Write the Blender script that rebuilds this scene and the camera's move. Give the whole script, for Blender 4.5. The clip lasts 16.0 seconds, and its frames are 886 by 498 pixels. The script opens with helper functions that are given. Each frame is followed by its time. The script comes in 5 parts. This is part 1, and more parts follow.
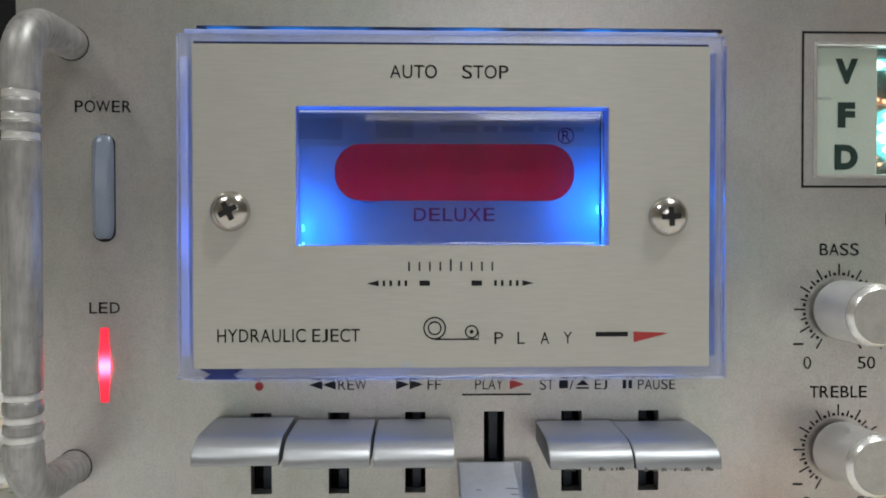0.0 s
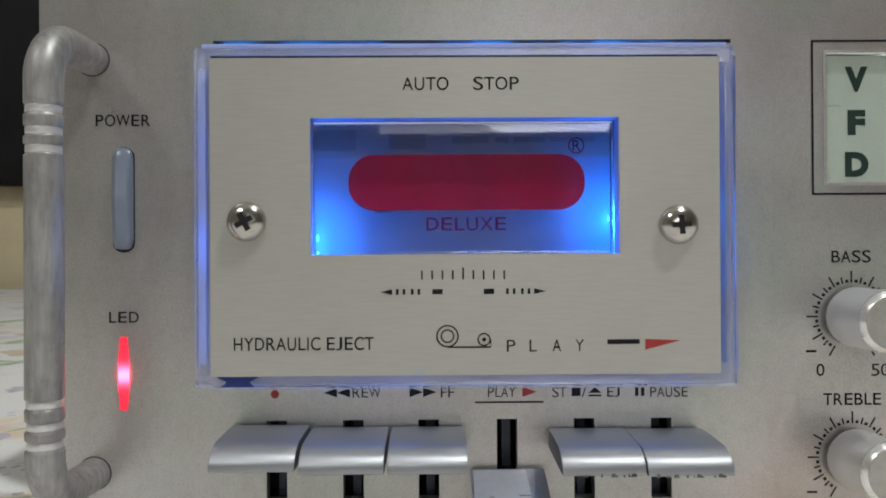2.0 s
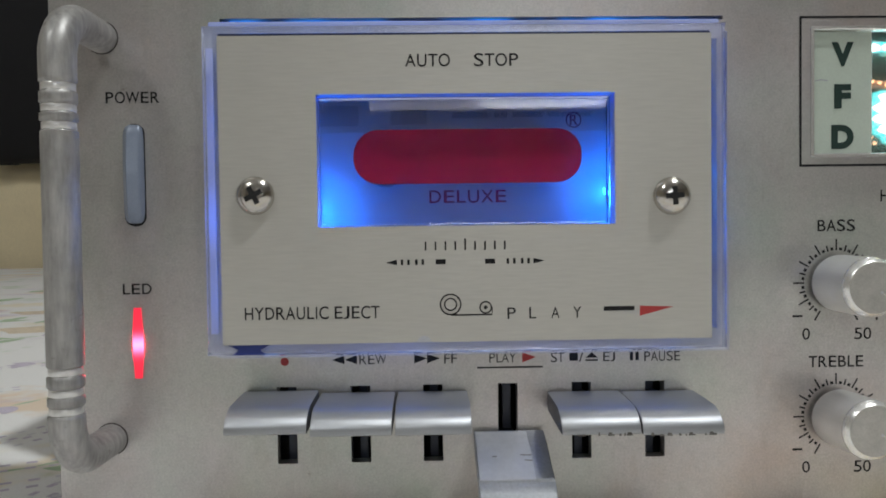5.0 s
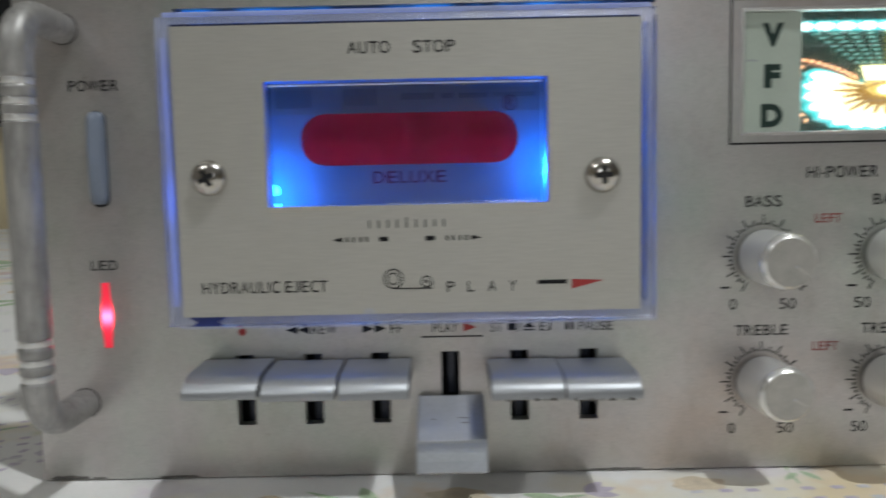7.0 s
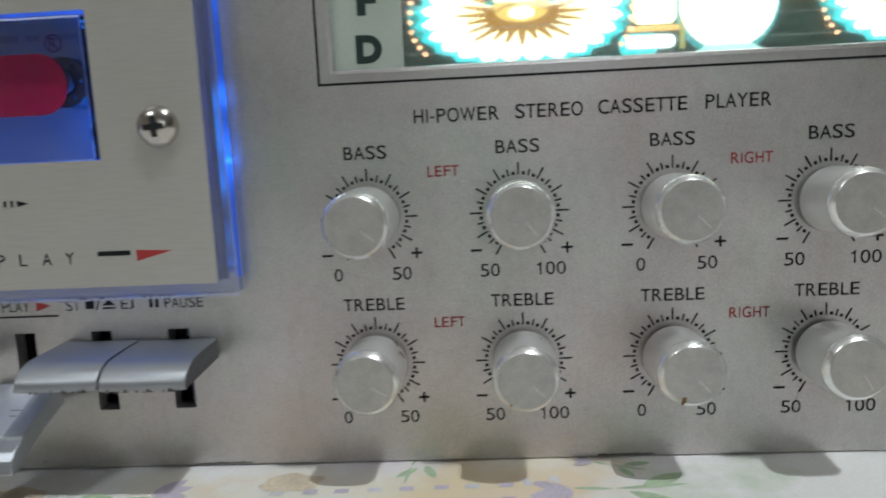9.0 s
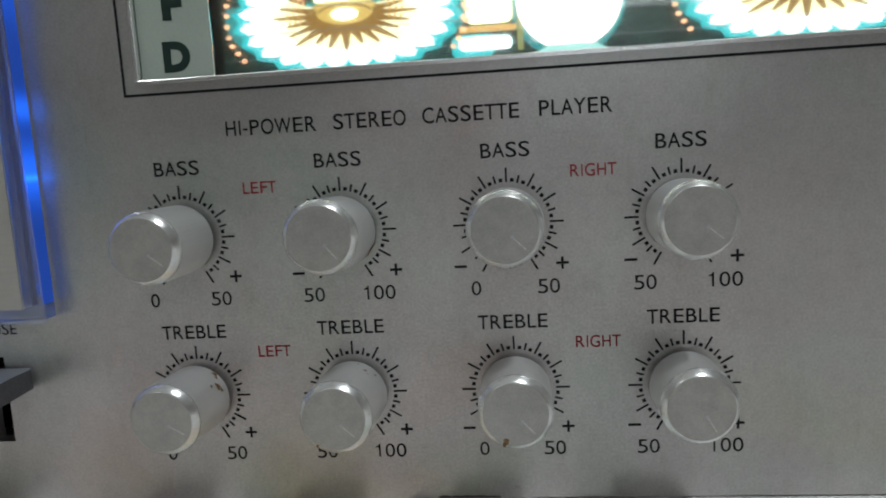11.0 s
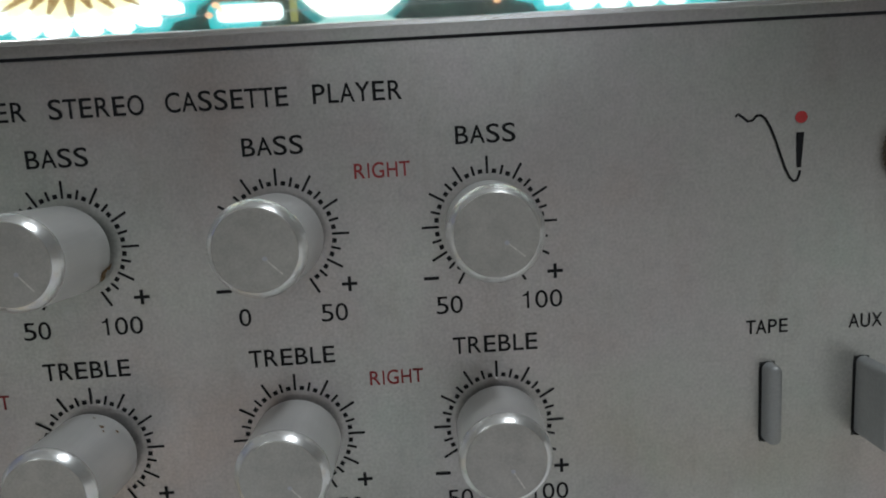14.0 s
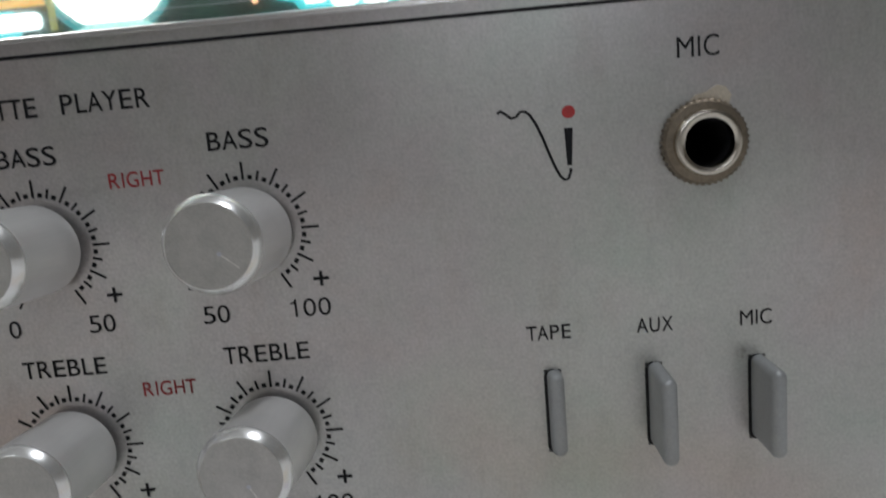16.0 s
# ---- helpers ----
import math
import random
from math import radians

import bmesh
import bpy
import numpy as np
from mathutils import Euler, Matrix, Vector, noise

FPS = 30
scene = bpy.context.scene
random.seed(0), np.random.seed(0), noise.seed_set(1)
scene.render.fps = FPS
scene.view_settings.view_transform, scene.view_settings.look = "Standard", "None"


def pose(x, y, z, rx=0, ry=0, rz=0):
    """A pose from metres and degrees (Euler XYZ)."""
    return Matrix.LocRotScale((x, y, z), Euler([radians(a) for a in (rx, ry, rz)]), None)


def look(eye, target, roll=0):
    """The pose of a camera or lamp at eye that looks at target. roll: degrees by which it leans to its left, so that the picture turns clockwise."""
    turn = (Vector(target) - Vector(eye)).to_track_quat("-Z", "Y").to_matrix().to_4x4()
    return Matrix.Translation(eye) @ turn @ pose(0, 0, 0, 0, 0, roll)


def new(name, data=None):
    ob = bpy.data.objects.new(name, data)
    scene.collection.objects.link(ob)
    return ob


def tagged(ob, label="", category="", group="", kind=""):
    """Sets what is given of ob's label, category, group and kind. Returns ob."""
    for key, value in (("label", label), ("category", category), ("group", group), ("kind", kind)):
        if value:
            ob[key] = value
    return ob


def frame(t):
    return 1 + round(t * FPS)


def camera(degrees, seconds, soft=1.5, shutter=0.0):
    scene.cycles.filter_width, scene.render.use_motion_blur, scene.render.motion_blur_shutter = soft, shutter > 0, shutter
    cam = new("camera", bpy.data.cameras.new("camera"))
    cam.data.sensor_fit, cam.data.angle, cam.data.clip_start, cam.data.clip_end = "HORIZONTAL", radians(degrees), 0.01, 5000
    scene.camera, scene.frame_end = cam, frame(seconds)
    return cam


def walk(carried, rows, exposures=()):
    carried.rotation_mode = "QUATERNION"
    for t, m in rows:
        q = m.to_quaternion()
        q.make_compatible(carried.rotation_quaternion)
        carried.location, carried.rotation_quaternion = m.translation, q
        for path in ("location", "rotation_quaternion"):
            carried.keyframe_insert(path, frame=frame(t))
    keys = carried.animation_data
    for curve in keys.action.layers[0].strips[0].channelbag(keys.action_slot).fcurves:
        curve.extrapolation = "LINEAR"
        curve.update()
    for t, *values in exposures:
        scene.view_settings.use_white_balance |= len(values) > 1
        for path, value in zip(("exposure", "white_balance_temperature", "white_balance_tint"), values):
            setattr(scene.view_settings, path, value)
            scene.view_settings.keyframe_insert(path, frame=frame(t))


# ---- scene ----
import functools

MM = 0.001
cam = camera(62.0, 16.0, soft=1.8, shutter=0.55)
# seconds; eye in millimetres from the cassette door's foot; yaw, pitch, roll in degrees
PATH = [
    (0, -5.57, -145.99, 62.76, -1.656, -0.793, 0.046),
    (0.2, -5.78, -146.28, 62.19, -1.862, -0.877, 0.251),
    (0.5, -4.81, -144.78, 62.00, -1.409, -1.679, 0.563),
    (1, -5.44, -144.46, 61.83, -1.768, -1.050, 0.336),
    (1.5, -5.39, -147.63, 62.97, -0.316, 0.576, 0.261),
    (2, -5.19, -147.85, 62.04, -0.529, 0.194, 0.344),
    (2.2, -4.75, -148.34, 59.58, -0.314, 1.124, 0.461),
    (2.5, -6.73, -151.45, 61.80, -0.478, -0.013, 0.466),
    (3, -6.64, -151.82, 61.19, -0.248, -1.453, 0.393),
    (5.3, -7.86, -154.05, 60.95, -1.327, -1.641, 0.757),
    (5.5, -7.12, -156.78, 61.47, 0.117, -2.372, 1.023),
    (5.8, -4.72, -159.03, 61.38, 0.338, -3.077, 1.098),
    (6, -5.64, -161.31, 59.75, -0.291, -2.377, 1.538),
    (6.5, -4.49, -162.75, 59.98, 0.769, -2.712, 1.371),
    (7, 8.42, -162.63, 65.92, 0.257, -5.090, 1.189),
    (7.2, 18.48, -161.36, 66.14, -1.073, -5.136, 0.842),
    (7.3, 23.26, -157.79, 63.78, -1.719, -4.697, 0.951),
    (7.5, 38.51, -154.09, 66.33, 0.017, -6.499, 1.547),
    (7.8, 49.89, -148.82, 64.64, -0.250, -6.852, 1.960),
    (8, 61.23, -148.06, 67.10, 0.028, -8.709, 1.706),
    (8.2, 72.73, -147.67, 62.77, 1.063, -7.458, 2.722),
    (8.5, 84.37, -146.20, 62.93, 2.825, -8.040, 2.903),
    (9, 100.02, -136.53, 62.70, 3.354, -8.592, 2.710),
    (9.5, 112.41, -130.09, 62.91, 5.093, -8.010, 3.203),
    (10, 127.71, -124.62, 64.46, 6.814, -8.983, 3.836),
    (10.2, 131.08, -124.36, 63.88, 6.963, -7.983, 3.518),
    (12.3, 149.72, -116.83, 61.20, 4.166, -8.013, 3.380),
    (12.5, 154.02, -118.01, 62.18, 6.587, -6.949, 3.727),
    (13, 154.33, -114.93, 61.73, 6.372, -8.412, 3.609),
    (13.3, 152.57, -108.96, 58.42, 4.012, -10.467, 3.014),
    (13.5, 153.08, -106.16, 61.64, 2.357, -10.124, 3.544),
    (13.7, 152.90, -101.31, 61.20, -0.223, -8.988, 3.791),
    (14, 153.31, -98.24, 61.72, -1.540, -9.385, 3.331),
    (14.5, 152.32, -98.38, 60.67, -0.107, -9.618, 2.813),
    (14.6, 153.29, -98.39, 59.49, -0.088, -8.504, 2.982),
    (14.8, 161.35, -96.65, 62.94, -1.507, -9.141, 2.982),
    (15, 171.74, -97.70, 60.28, -0.369, -6.832, 3.603),
    (15.2, 175.77, -96.62, 60.76, -0.263, -7.091, 3.697),
    (15.5, 183.09, -96.60, 60.86, 0.424, -7.142, 4.278),
    (16, 191.57, -94.98, 60.95, 2.475, -10.057, 5.095),
]
EXPOSURES = [(0.0, -0.20, 6530, 10), (3.0, -0.33, 6470, 11), (5.5, -0.42, 6430, 11), (5.8, -0.54, 6420, 11), (6.5, -0.50, 6380, 11), (7.0, -0.58, 6380, 10), (7.5, -1.36, 6260, 7), (7.8, -1.3, 6260, 7),
             (8.2, -0.72, 6280, 9), (8.5, -0.36, 6220, 9), (9.0, -0.57, 6180, 9), (9.5, -0.80, 6170, 9), (10.0, -0.95, 6130, 9), (12.5, -1.13, 6070, 10),
             (13.0, -1.22, 6070, 10), (14.5, -1.16, 6070, 11), (15.0, -1.10, 6120, 12), (15.5, -1.10, 6120, 12), (16.0, -0.92, 6120, 14)]
walk(cam, [(t, pose(x * MM, y * MM, z * MM, 90 + pitch, 0, yaw) @ pose(0, 0, 0, 0, 0, -roll))
           for t, x, y, z, yaw, pitch, roll in PATH], EXPOSURES)

# ---------------------------------------------------------------- world and lamps
world = bpy.data.worlds.new("room_air")
scene.world = world
world.use_nodes = True
world.node_tree.nodes["Background"].inputs["Color"].default_value = (0.75, 0.8, 0.9, 1)
world.node_tree.nodes["Background"].inputs["Strength"].default_value = 0.02


def lamp(name, kind, m, power, colour, size=0.1, size_y=None):
    data = bpy.data.lights.new(name, kind)
    data.energy, data.color = power, colour
    if kind == "AREA":
        data.shape = "RECTANGLE" if size_y else "DISK"
        data.size = size
        if size_y:
            data.size_y = size_y
    else:
        data.shadow_soft_size = size
    ob = new(name, data)
    ob.matrix_world = m
    return ob


CEILING_POWER, SECOND_POWER, ADDED_PANEL_POWER, BLUE_POWER = 12.5, 8.5, 11.0, 0.036
lamp("ceiling_lamp_light", "AREA", look((0.52, -0.40, 1.36), (0.0, -0.02, 0)), CEILING_POWER, (0.93, 0.96, 0.94), 0.07)
lamp("ceiling_lamp_light", "AREA", look((-0.85, -0.95, 1.36), (-0.1, -0.02, 0)), SECOND_POWER, (0.93, 0.96, 0.94), 0.30)
# added light out of view, placed for the broad sheen on the plate
lamp("added_panel_light", "AREA", look((0.45, -4.40, 0.95), (0.05, 0, 0.06)), ADDED_PANEL_POWER, (0.89, 0.96, 1.0), 1.6, 0.3)


# ---------------------------------------------------------------- materials
def nodes_of(name):
    mat = bpy.data.materials.new(name)
    mat.use_nodes = True
    tree = mat.node_tree
    return mat, tree, tree.nodes["Principled BSDF"]


def coords(tree, stretch=(1, 1, 1)):
    tex = tree.nodes.new("ShaderNodeTexCoord")
    mapping = tree.nodes.new("ShaderNodeMapping")
    mapping.inputs["Scale"].default_value = stretch
    tree.links.new(tex.outputs["Object"], mapping.inputs["Vector"])
    return mapping.outputs["Vector"]


def noise_tex(tree, vector, scale, detail=4.0, rough=0.55):
    n = tree.nodes.new("ShaderNodeTexNoise")
    n.inputs["Scale"].default_value, n.inputs["Detail"].default_value = scale, detail
    n.inputs["Roughness"].default_value = rough
    tree.links.new(vector, n.inputs["Vector"])
    return n.outputs["Fac"]


def ramp(tree, fac, stops):
    r = tree.nodes.new("ShaderNodeValToRGB")
    while len(r.color_ramp.elements) < len(stops):
        r.color_ramp.elements.new(0.5)
    for e, (p, c) in zip(r.color_ramp.elements, stops):
        e.position = p
        e.color = (*c, 1) if len(c) == 3 else c
    tree.links.new(fac, r.inputs["Fac"])
    return r.outputs["Color"]


def grey(v):
    return (v, v, v)


def mix(tree, fac, a, b, mode="MIX"):
    m = tree.nodes.new("ShaderNodeMix")
    m.data_type, m.blend_type = "RGBA", mode
    for value, slot in ((fac, m.inputs[0]), (a, m.inputs[6]), (b, m.inputs[7])):
        if isinstance(value, bpy.types.NodeSocket):
            tree.links.new(value, slot)
        else:
            slot.default_value = value if isinstance(value, float) else (*value, 1)
    return m.outputs[2]


def surface(name, colour, rough=0.5, metal=0.0, grain=0.0, grain_scale=2500.0, stretch=(1, 1, 1), blotch=0.0,
            blotch_scale=40.0, bump=0.0, dirt=None, specular=0.5, rough_var=0.0):
    """A worn everyday surface: fine grain, broad blotches, a little relief, dirt specks."""
    mat, tree, b = nodes_of(name)
    fine = noise_tex(tree, coords(tree, stretch), grain_scale, 3)
    broad = noise_tex(tree, coords(tree), blotch_scale, 6, 0.6)
    col = colour
    dark = tuple(c * (1 - grain) for c in colour)
    light = tuple(min(1, c * (1 + grain)) for c in colour)
    col = ramp(tree, fine, [(0.3, dark), (0.7, light)])
    if blotch:
        tint = ramp(tree, broad, [(0.3, grey(1 - blotch)), (0.7, grey(1.0))])
        col = mix(tree, 1.0, col, tint, "MULTIPLY")
    if dirt:
        specks = noise_tex(tree, coords(tree), dirt[0], 8, 0.7)
        mask = ramp(tree, specks, [(dirt[1], grey(0.0)), (dirt[1] + 0.06, grey(dirt[2]))])
        col = mix(tree, mask, col, dirt[3])
    tree.links.new(col, b.inputs["Base Color"])
    b.inputs["Metallic"].default_value, b.inputs["Roughness"].default_value = metal, rough
    b.inputs["Specular IOR Level"].default_value = specular
    if rough_var:
        rr = ramp(tree, broad, [(0.25, grey(max(0.02, rough - rough_var))), (0.75, grey(min(1, rough + rough_var)))])
        tree.links.new(rr, b.inputs["Roughness"])
    if bump:
        bn = tree.nodes.new("ShaderNodeBump")
        bn.inputs["Strength"].default_value, bn.inputs["Distance"].default_value = bump, 0.0001
        tree.links.new(fine, bn.inputs["Height"])
        tree.links.new(bn.outputs["Normal"], b.inputs["Normal"])
    return mat


def glow(name, colour, strength, base=(0.02, 0.02, 0.02)):
    mat, tree, b = nodes_of(name)
    b.inputs["Base Color"].default_value = (*base, 1)
    b.inputs["Roughness"].default_value = 0.4
    b.inputs["Emission Color"].default_value = (*colour, 1)
    b.inputs["Emission Strength"].default_value = strength
    return mat


def clear(name, colour, rough, ior=1.49, glow_colour=None, glow_strength=0.0):
    mat, tree, b = nodes_of(name)
    b.inputs["Base Color"].default_value = (*colour, 1)
    b.inputs["Transmission Weight"].default_value = 1.0
    b.inputs["IOR"].default_value = ior
    scratch = noise_tex(tree, coords(tree), 300.0, 5, 0.6)
    tree.links.new(ramp(tree, scratch, [(0.35, grey(rough * 0.5)), (0.7, grey(rough * 1.4 + 0.01))]), b.inputs["Roughness"])
    if glow_colour:
        b.inputs["Emission Color"].default_value = (*glow_colour, 1)
        hot = noise_tex(tree, coords(tree), 45.0, 3)
        m = tree.nodes.new("ShaderNodeMath")
        m.operation = "MULTIPLY"
        m.inputs[1].default_value = glow_strength
        tree.links.new(ramp(tree, hot, [(0.35, grey(0.35)), (0.7, grey(1.6))]), m.inputs[0])
        tree.links.new(m.outputs[0], b.inputs["Emission Strength"])
    return mat


PLATE = surface("satin_silver_plate", (0.60, 0.585, 0.56), 0.34, 0.70, grain=0.10, grain_scale=2300, blotch=0.17, blotch_scale=30,
                bump=0.12, dirt=(170, 0.655, 0.5, (0.22, 0.19, 0.15)), rough_var=0.05)
PANEL = surface("brushed_door_panel", (0.56, 0.545, 0.505), 0.42, 0.45, grain=0.04, grain_scale=2200, stretch=(0.08, 1, 1), blotch=0.05,
                blotch_scale=45, bump=0.06, dirt=(210, 0.72, 0.4, (0.3, 0.27, 0.22)))
def mottle(mat):
    """Faint pinkish and greenish tones, flake and streaks, random in place, over a plate."""
    tree = mat.node_tree
    b = tree.nodes["Principled BSDF"]
    col = b.inputs["Base Color"].links[0].from_socket
    tone = ramp(tree, noise_tex(tree, coords(tree), 26.0, 5, 0.6), [(0.30, (0.87, 0.98, 0.92)), (0.42, (0.97, 1.0, 0.98)), (0.55, (1.0, 0.97, 0.99)), (0.70, (1.0, 0.90, 0.88))])
    flake = ramp(tree, noise_tex(tree, coords(tree), 520.0, 4, 0.65), [(0.33, (0.935, 0.935, 0.95)), (0.51, (1.0, 1.0, 1.0)), (0.69, (1.03, 1.02, 1.04))])
    smear = ramp(tree, noise_tex(tree, coords(tree, (1.6, 1, 0.5)), 95.0, 7, 0.7), [(0.32, (0.93, 0.915, 0.90)), (0.46, (1.0, 1.0, 1.0))])
    tone = mix(tree, 1.0, mix(tree, 1.0, tone, flake, "MULTIPLY"), smear, "MULTIPLY")
    tree.links.new(mix(tree, 1.0, col, tone, "MULTIPLY"), b.inputs["Base Color"])


mottle(PLATE)
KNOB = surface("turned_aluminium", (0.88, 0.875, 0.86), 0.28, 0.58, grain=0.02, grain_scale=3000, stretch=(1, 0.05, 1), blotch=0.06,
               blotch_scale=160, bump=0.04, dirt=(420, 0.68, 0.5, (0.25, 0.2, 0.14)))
# smudged face, also darkened: its shade against the lit side is in the colour
KNOB_FACE_SHADE = surface("shaded_knob_face", (0.52, 0.505, 0.475), 0.40, 0.55, grain=0.07, grain_scale=3500, blotch=0.2, blotch_scale=320,
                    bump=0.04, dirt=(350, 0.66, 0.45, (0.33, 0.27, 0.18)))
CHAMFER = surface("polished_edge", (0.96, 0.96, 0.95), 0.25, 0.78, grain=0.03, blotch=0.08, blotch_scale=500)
KEY = surface("satin_key_metal", (0.47, 0.485, 0.515), 0.47, 0.8, grain=0.03, grain_scale=2500, stretch=(0.15, 1, 1), blotch=0.05,
              blotch_scale=60, bump=0.01)
def brush(mat, amount, turn):
    """Brushed metal: highlights drawn out along the x axis."""
    tree = mat.node_tree
    along = tree.nodes.new("ShaderNodeTangent")
    along.direction_type, along.axis = "RADIAL", "X"
    b = tree.nodes["Principled BSDF"]
    b.inputs["Anisotropic"].default_value, b.inputs["Anisotropic Rotation"].default_value = amount, turn
    tree.links.new(along.outputs[0], b.inputs["Tangent"])


brush(KEY, 0.7, 0.25)
KEY_WORN = surface("worn_key_metal", (0.50, 0.525, 0.57), 0.36, 0.8, grain=0.08, grain_scale=1500, blotch=0.12, blotch_scale=150,
                   bump=0.08, dirt=(300, 0.6, 0.5, (0.38, 0.38, 0.38)))
# darkened key metal: the shade on the key ends is in the colour
KEY_END_SHADE = surface("shaded_key_end", (0.13, 0.13, 0.145), 0.5, 0.5, grain=0.15, grain_scale=1500)
TAPE_SILVER = surface("silver_tape", (0.62, 0.64, 0.69), 0.34, 0.5, grain=0.04, grain_scale=900, blotch=0.08, blotch_scale=160, bump=0.05)
KEY_WEAR = surface("rubbed_key_edge", (0.16, 0.15, 0.14), 0.55, 0.3, grain=0.4, grain_scale=1200)
HANDLE = surface("cast_aluminium_handle", (0.46, 0.45, 0.44), 0.45, 0.5, grain=0.2, grain_scale=900, stretch=(1, 1, 0.2), blotch=0.38,
                 blotch_scale=90, bump=0.16, dirt=(320, 0.62, 0.6, (0.2, 0.18, 0.16)), rough_var=0.08)
GROOVE = surface("turned_groove", (0.80, 0.79, 0.78), 0.34, 0.6, grain=0.05)
SCREW = surface("nickel_screw", (0.62, 0.59, 0.55), 0.2, 1.0, grain=0.04, blotch=0.1, blotch_scale=300)
BRASS = surface("aged_nickel_nut", (0.27, 0.225, 0.17), 0.42, 0.9, grain=0.15, grain_scale=2000, blotch=0.25, blotch_scale=200,
                dirt=(500, 0.6, 0.5, (0.16, 0.12, 0.08)))
SLEEVE = surface("nickel_sleeve", (0.70, 0.65, 0.57), 0.22, 1.0, grain=0.05)
GLUE = surface("dried_glue", (0.55, 0.48, 0.38), 0.5, 0.0, grain=0.1)
POINTER = surface("scratched_pointer", (0.70, 0.68, 0.64), 0.3, 0.5, grain=0.2)
# one black for black parts and for places that are only in shade
BLACK = surface("black_parts_and_shade", (0.006, 0.006, 0.007), 0.7, 0.0, grain=0.2)
INK = surface("black_print", (0.012, 0.012, 0.014), 0.55, 0.0, grain=0.2, grain_scale=1500, specular=0.2)
RED_INK = surface("red_print", (0.42, 0.035, 0.035), 0.5, 0.0, grain=0.1, grain_scale=1500)
DULL_RED = surface("dull_red_print", (0.30, 0.028, 0.030), 0.5, 0.0, grain=0.15, grain_scale=1500)
MAROON = surface("maroon_print", (0.31, 0.002, 0.044), 0.8, 0.0, grain=0.06, grain_scale=700, blotch=0.25, blotch_scale=90, specular=0.15)
MAROON.node_tree.nodes["Principled BSDF"].inputs["Alpha"].default_value = 0.84
PURPLE_INK = surface("purple_print", (0.085, 0.003, 0.065), 0.8, 0.0, grain=0.1, specular=0.1)
SWITCH_BLUE = surface("blue_grey_plastic", (0.24, 0.28, 0.36), 0.32, 0.15, grain=0.05, blotch=0.1, blotch_scale=200)
SWITCH_GREY = surface("grey_button_plastic", (0.36, 0.37, 0.37), 0.36, 0.3, grain=0.06, blotch=0.1, blotch_scale=200)
# pale plastic tinted blue: the lamp light on it is in the base colour
FRAME_BLUE_LIT = surface("blue_lit_frame_colour", (0.30, 0.38, 0.70), 0.25, 0.0, grain=0.03)
WELL = surface("blue_well_plastic", (0.30, 0.35, 0.50), 0.5, 0.0, grain=0.04, blotch=0.12, blotch_scale=60)
HUB = surface("dark_hub_plastic", (0.05, 0.06, 0.09), 0.4, 0.0, grain=0.1)
FOOT_DARK = surface("dark_foot_ring", (0.07, 0.06, 0.055), 0.8, 0.0, grain=0.3, grain_scale=900)
STRIP = surface("grey_strip", (0.50, 0.51, 0.55), 0.5, 0.0, grain=0.06)
WELL_BAND = surface("dull_grey_band", (0.33, 0.34, 0.40), 0.6, 0.0, grain=0.06, blotch=0.2, blotch_scale=90)
WELL_BAND_BAR = surface("darker_band_bar", (0.22, 0.23, 0.27), 0.6, 0.0, grain=0.1)
STRIP_BAR = surface("faded_print", (0.34, 0.35, 0.40), 0.5, 0.0, grain=0.1)
HINGE = surface("blue_hinge", (0.012, 0.03, 0.20), 0.4, 0.0, grain=0.1)
# the rim emits weakly itself, in place of lamp light guided through it
ACRYLIC = clear("acrylic_with_glow", (0.80, 0.83, 0.94), 0.18, 1.49, (0.16, 0.24, 1.0), 0.02)
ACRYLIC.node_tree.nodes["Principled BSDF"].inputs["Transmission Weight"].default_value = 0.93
# emits blue in place of the light that leaks above the door
FROST = clear("frosted_glow_acrylic", (0.62, 0.68, 0.92), 0.4, 1.49, (0.16, 0.28, 1.0), 0.17)
FROST.node_tree.nodes["Principled BSDF"].inputs["Transmission Weight"].default_value = 0.5
for link_in in list(FROST.node_tree.nodes["Principled BSDF"].inputs["Roughness"].links):
    FROST.node_tree.links.remove(link_in)
# pale colour stands in for the highlight on the window block's bevel
PANE_HIGHLIGHT = surface("pane_edge_highlight", (0.74, 0.77, 0.86), 0.35, 0.0, grain=0.12, grain_scale=700)
PANE_EDGE_CLEAR = clear("clear_acrylic_edge", (0.75, 0.82, 1.0), 0.35)
WINDOW = clear("clear_window", (0.96, 0.97, 1.0), 0.015)
WINDOW.node_tree.nodes["Principled BSDF"].inputs["Specular IOR Level"].default_value = 0.12
GLASS = clear("display_glass", (0.95, 1.0, 0.97), 0.01)


def bloom_film(mat, amount, rough):
    """A rough share added to glass; it scatters what shines through so lit shapes bloom."""
    tree = mat.node_tree
    film = tree.nodes.new("ShaderNodeBsdfGlass")
    film.inputs["Roughness"].default_value, film.inputs["IOR"].default_value = rough, 1.45
    both = tree.nodes.new("ShaderNodeMixShader")
    both.inputs[0].default_value = amount
    tree.links.new(tree.nodes["Principled BSDF"].outputs[0], both.inputs[1])
    tree.links.new(film.outputs[0], both.inputs[2])
    tree.links.new(both.outputs[0], tree.nodes["Material Output"].inputs["Surface"])


bloom_film(GLASS, 0.22, 0.42)
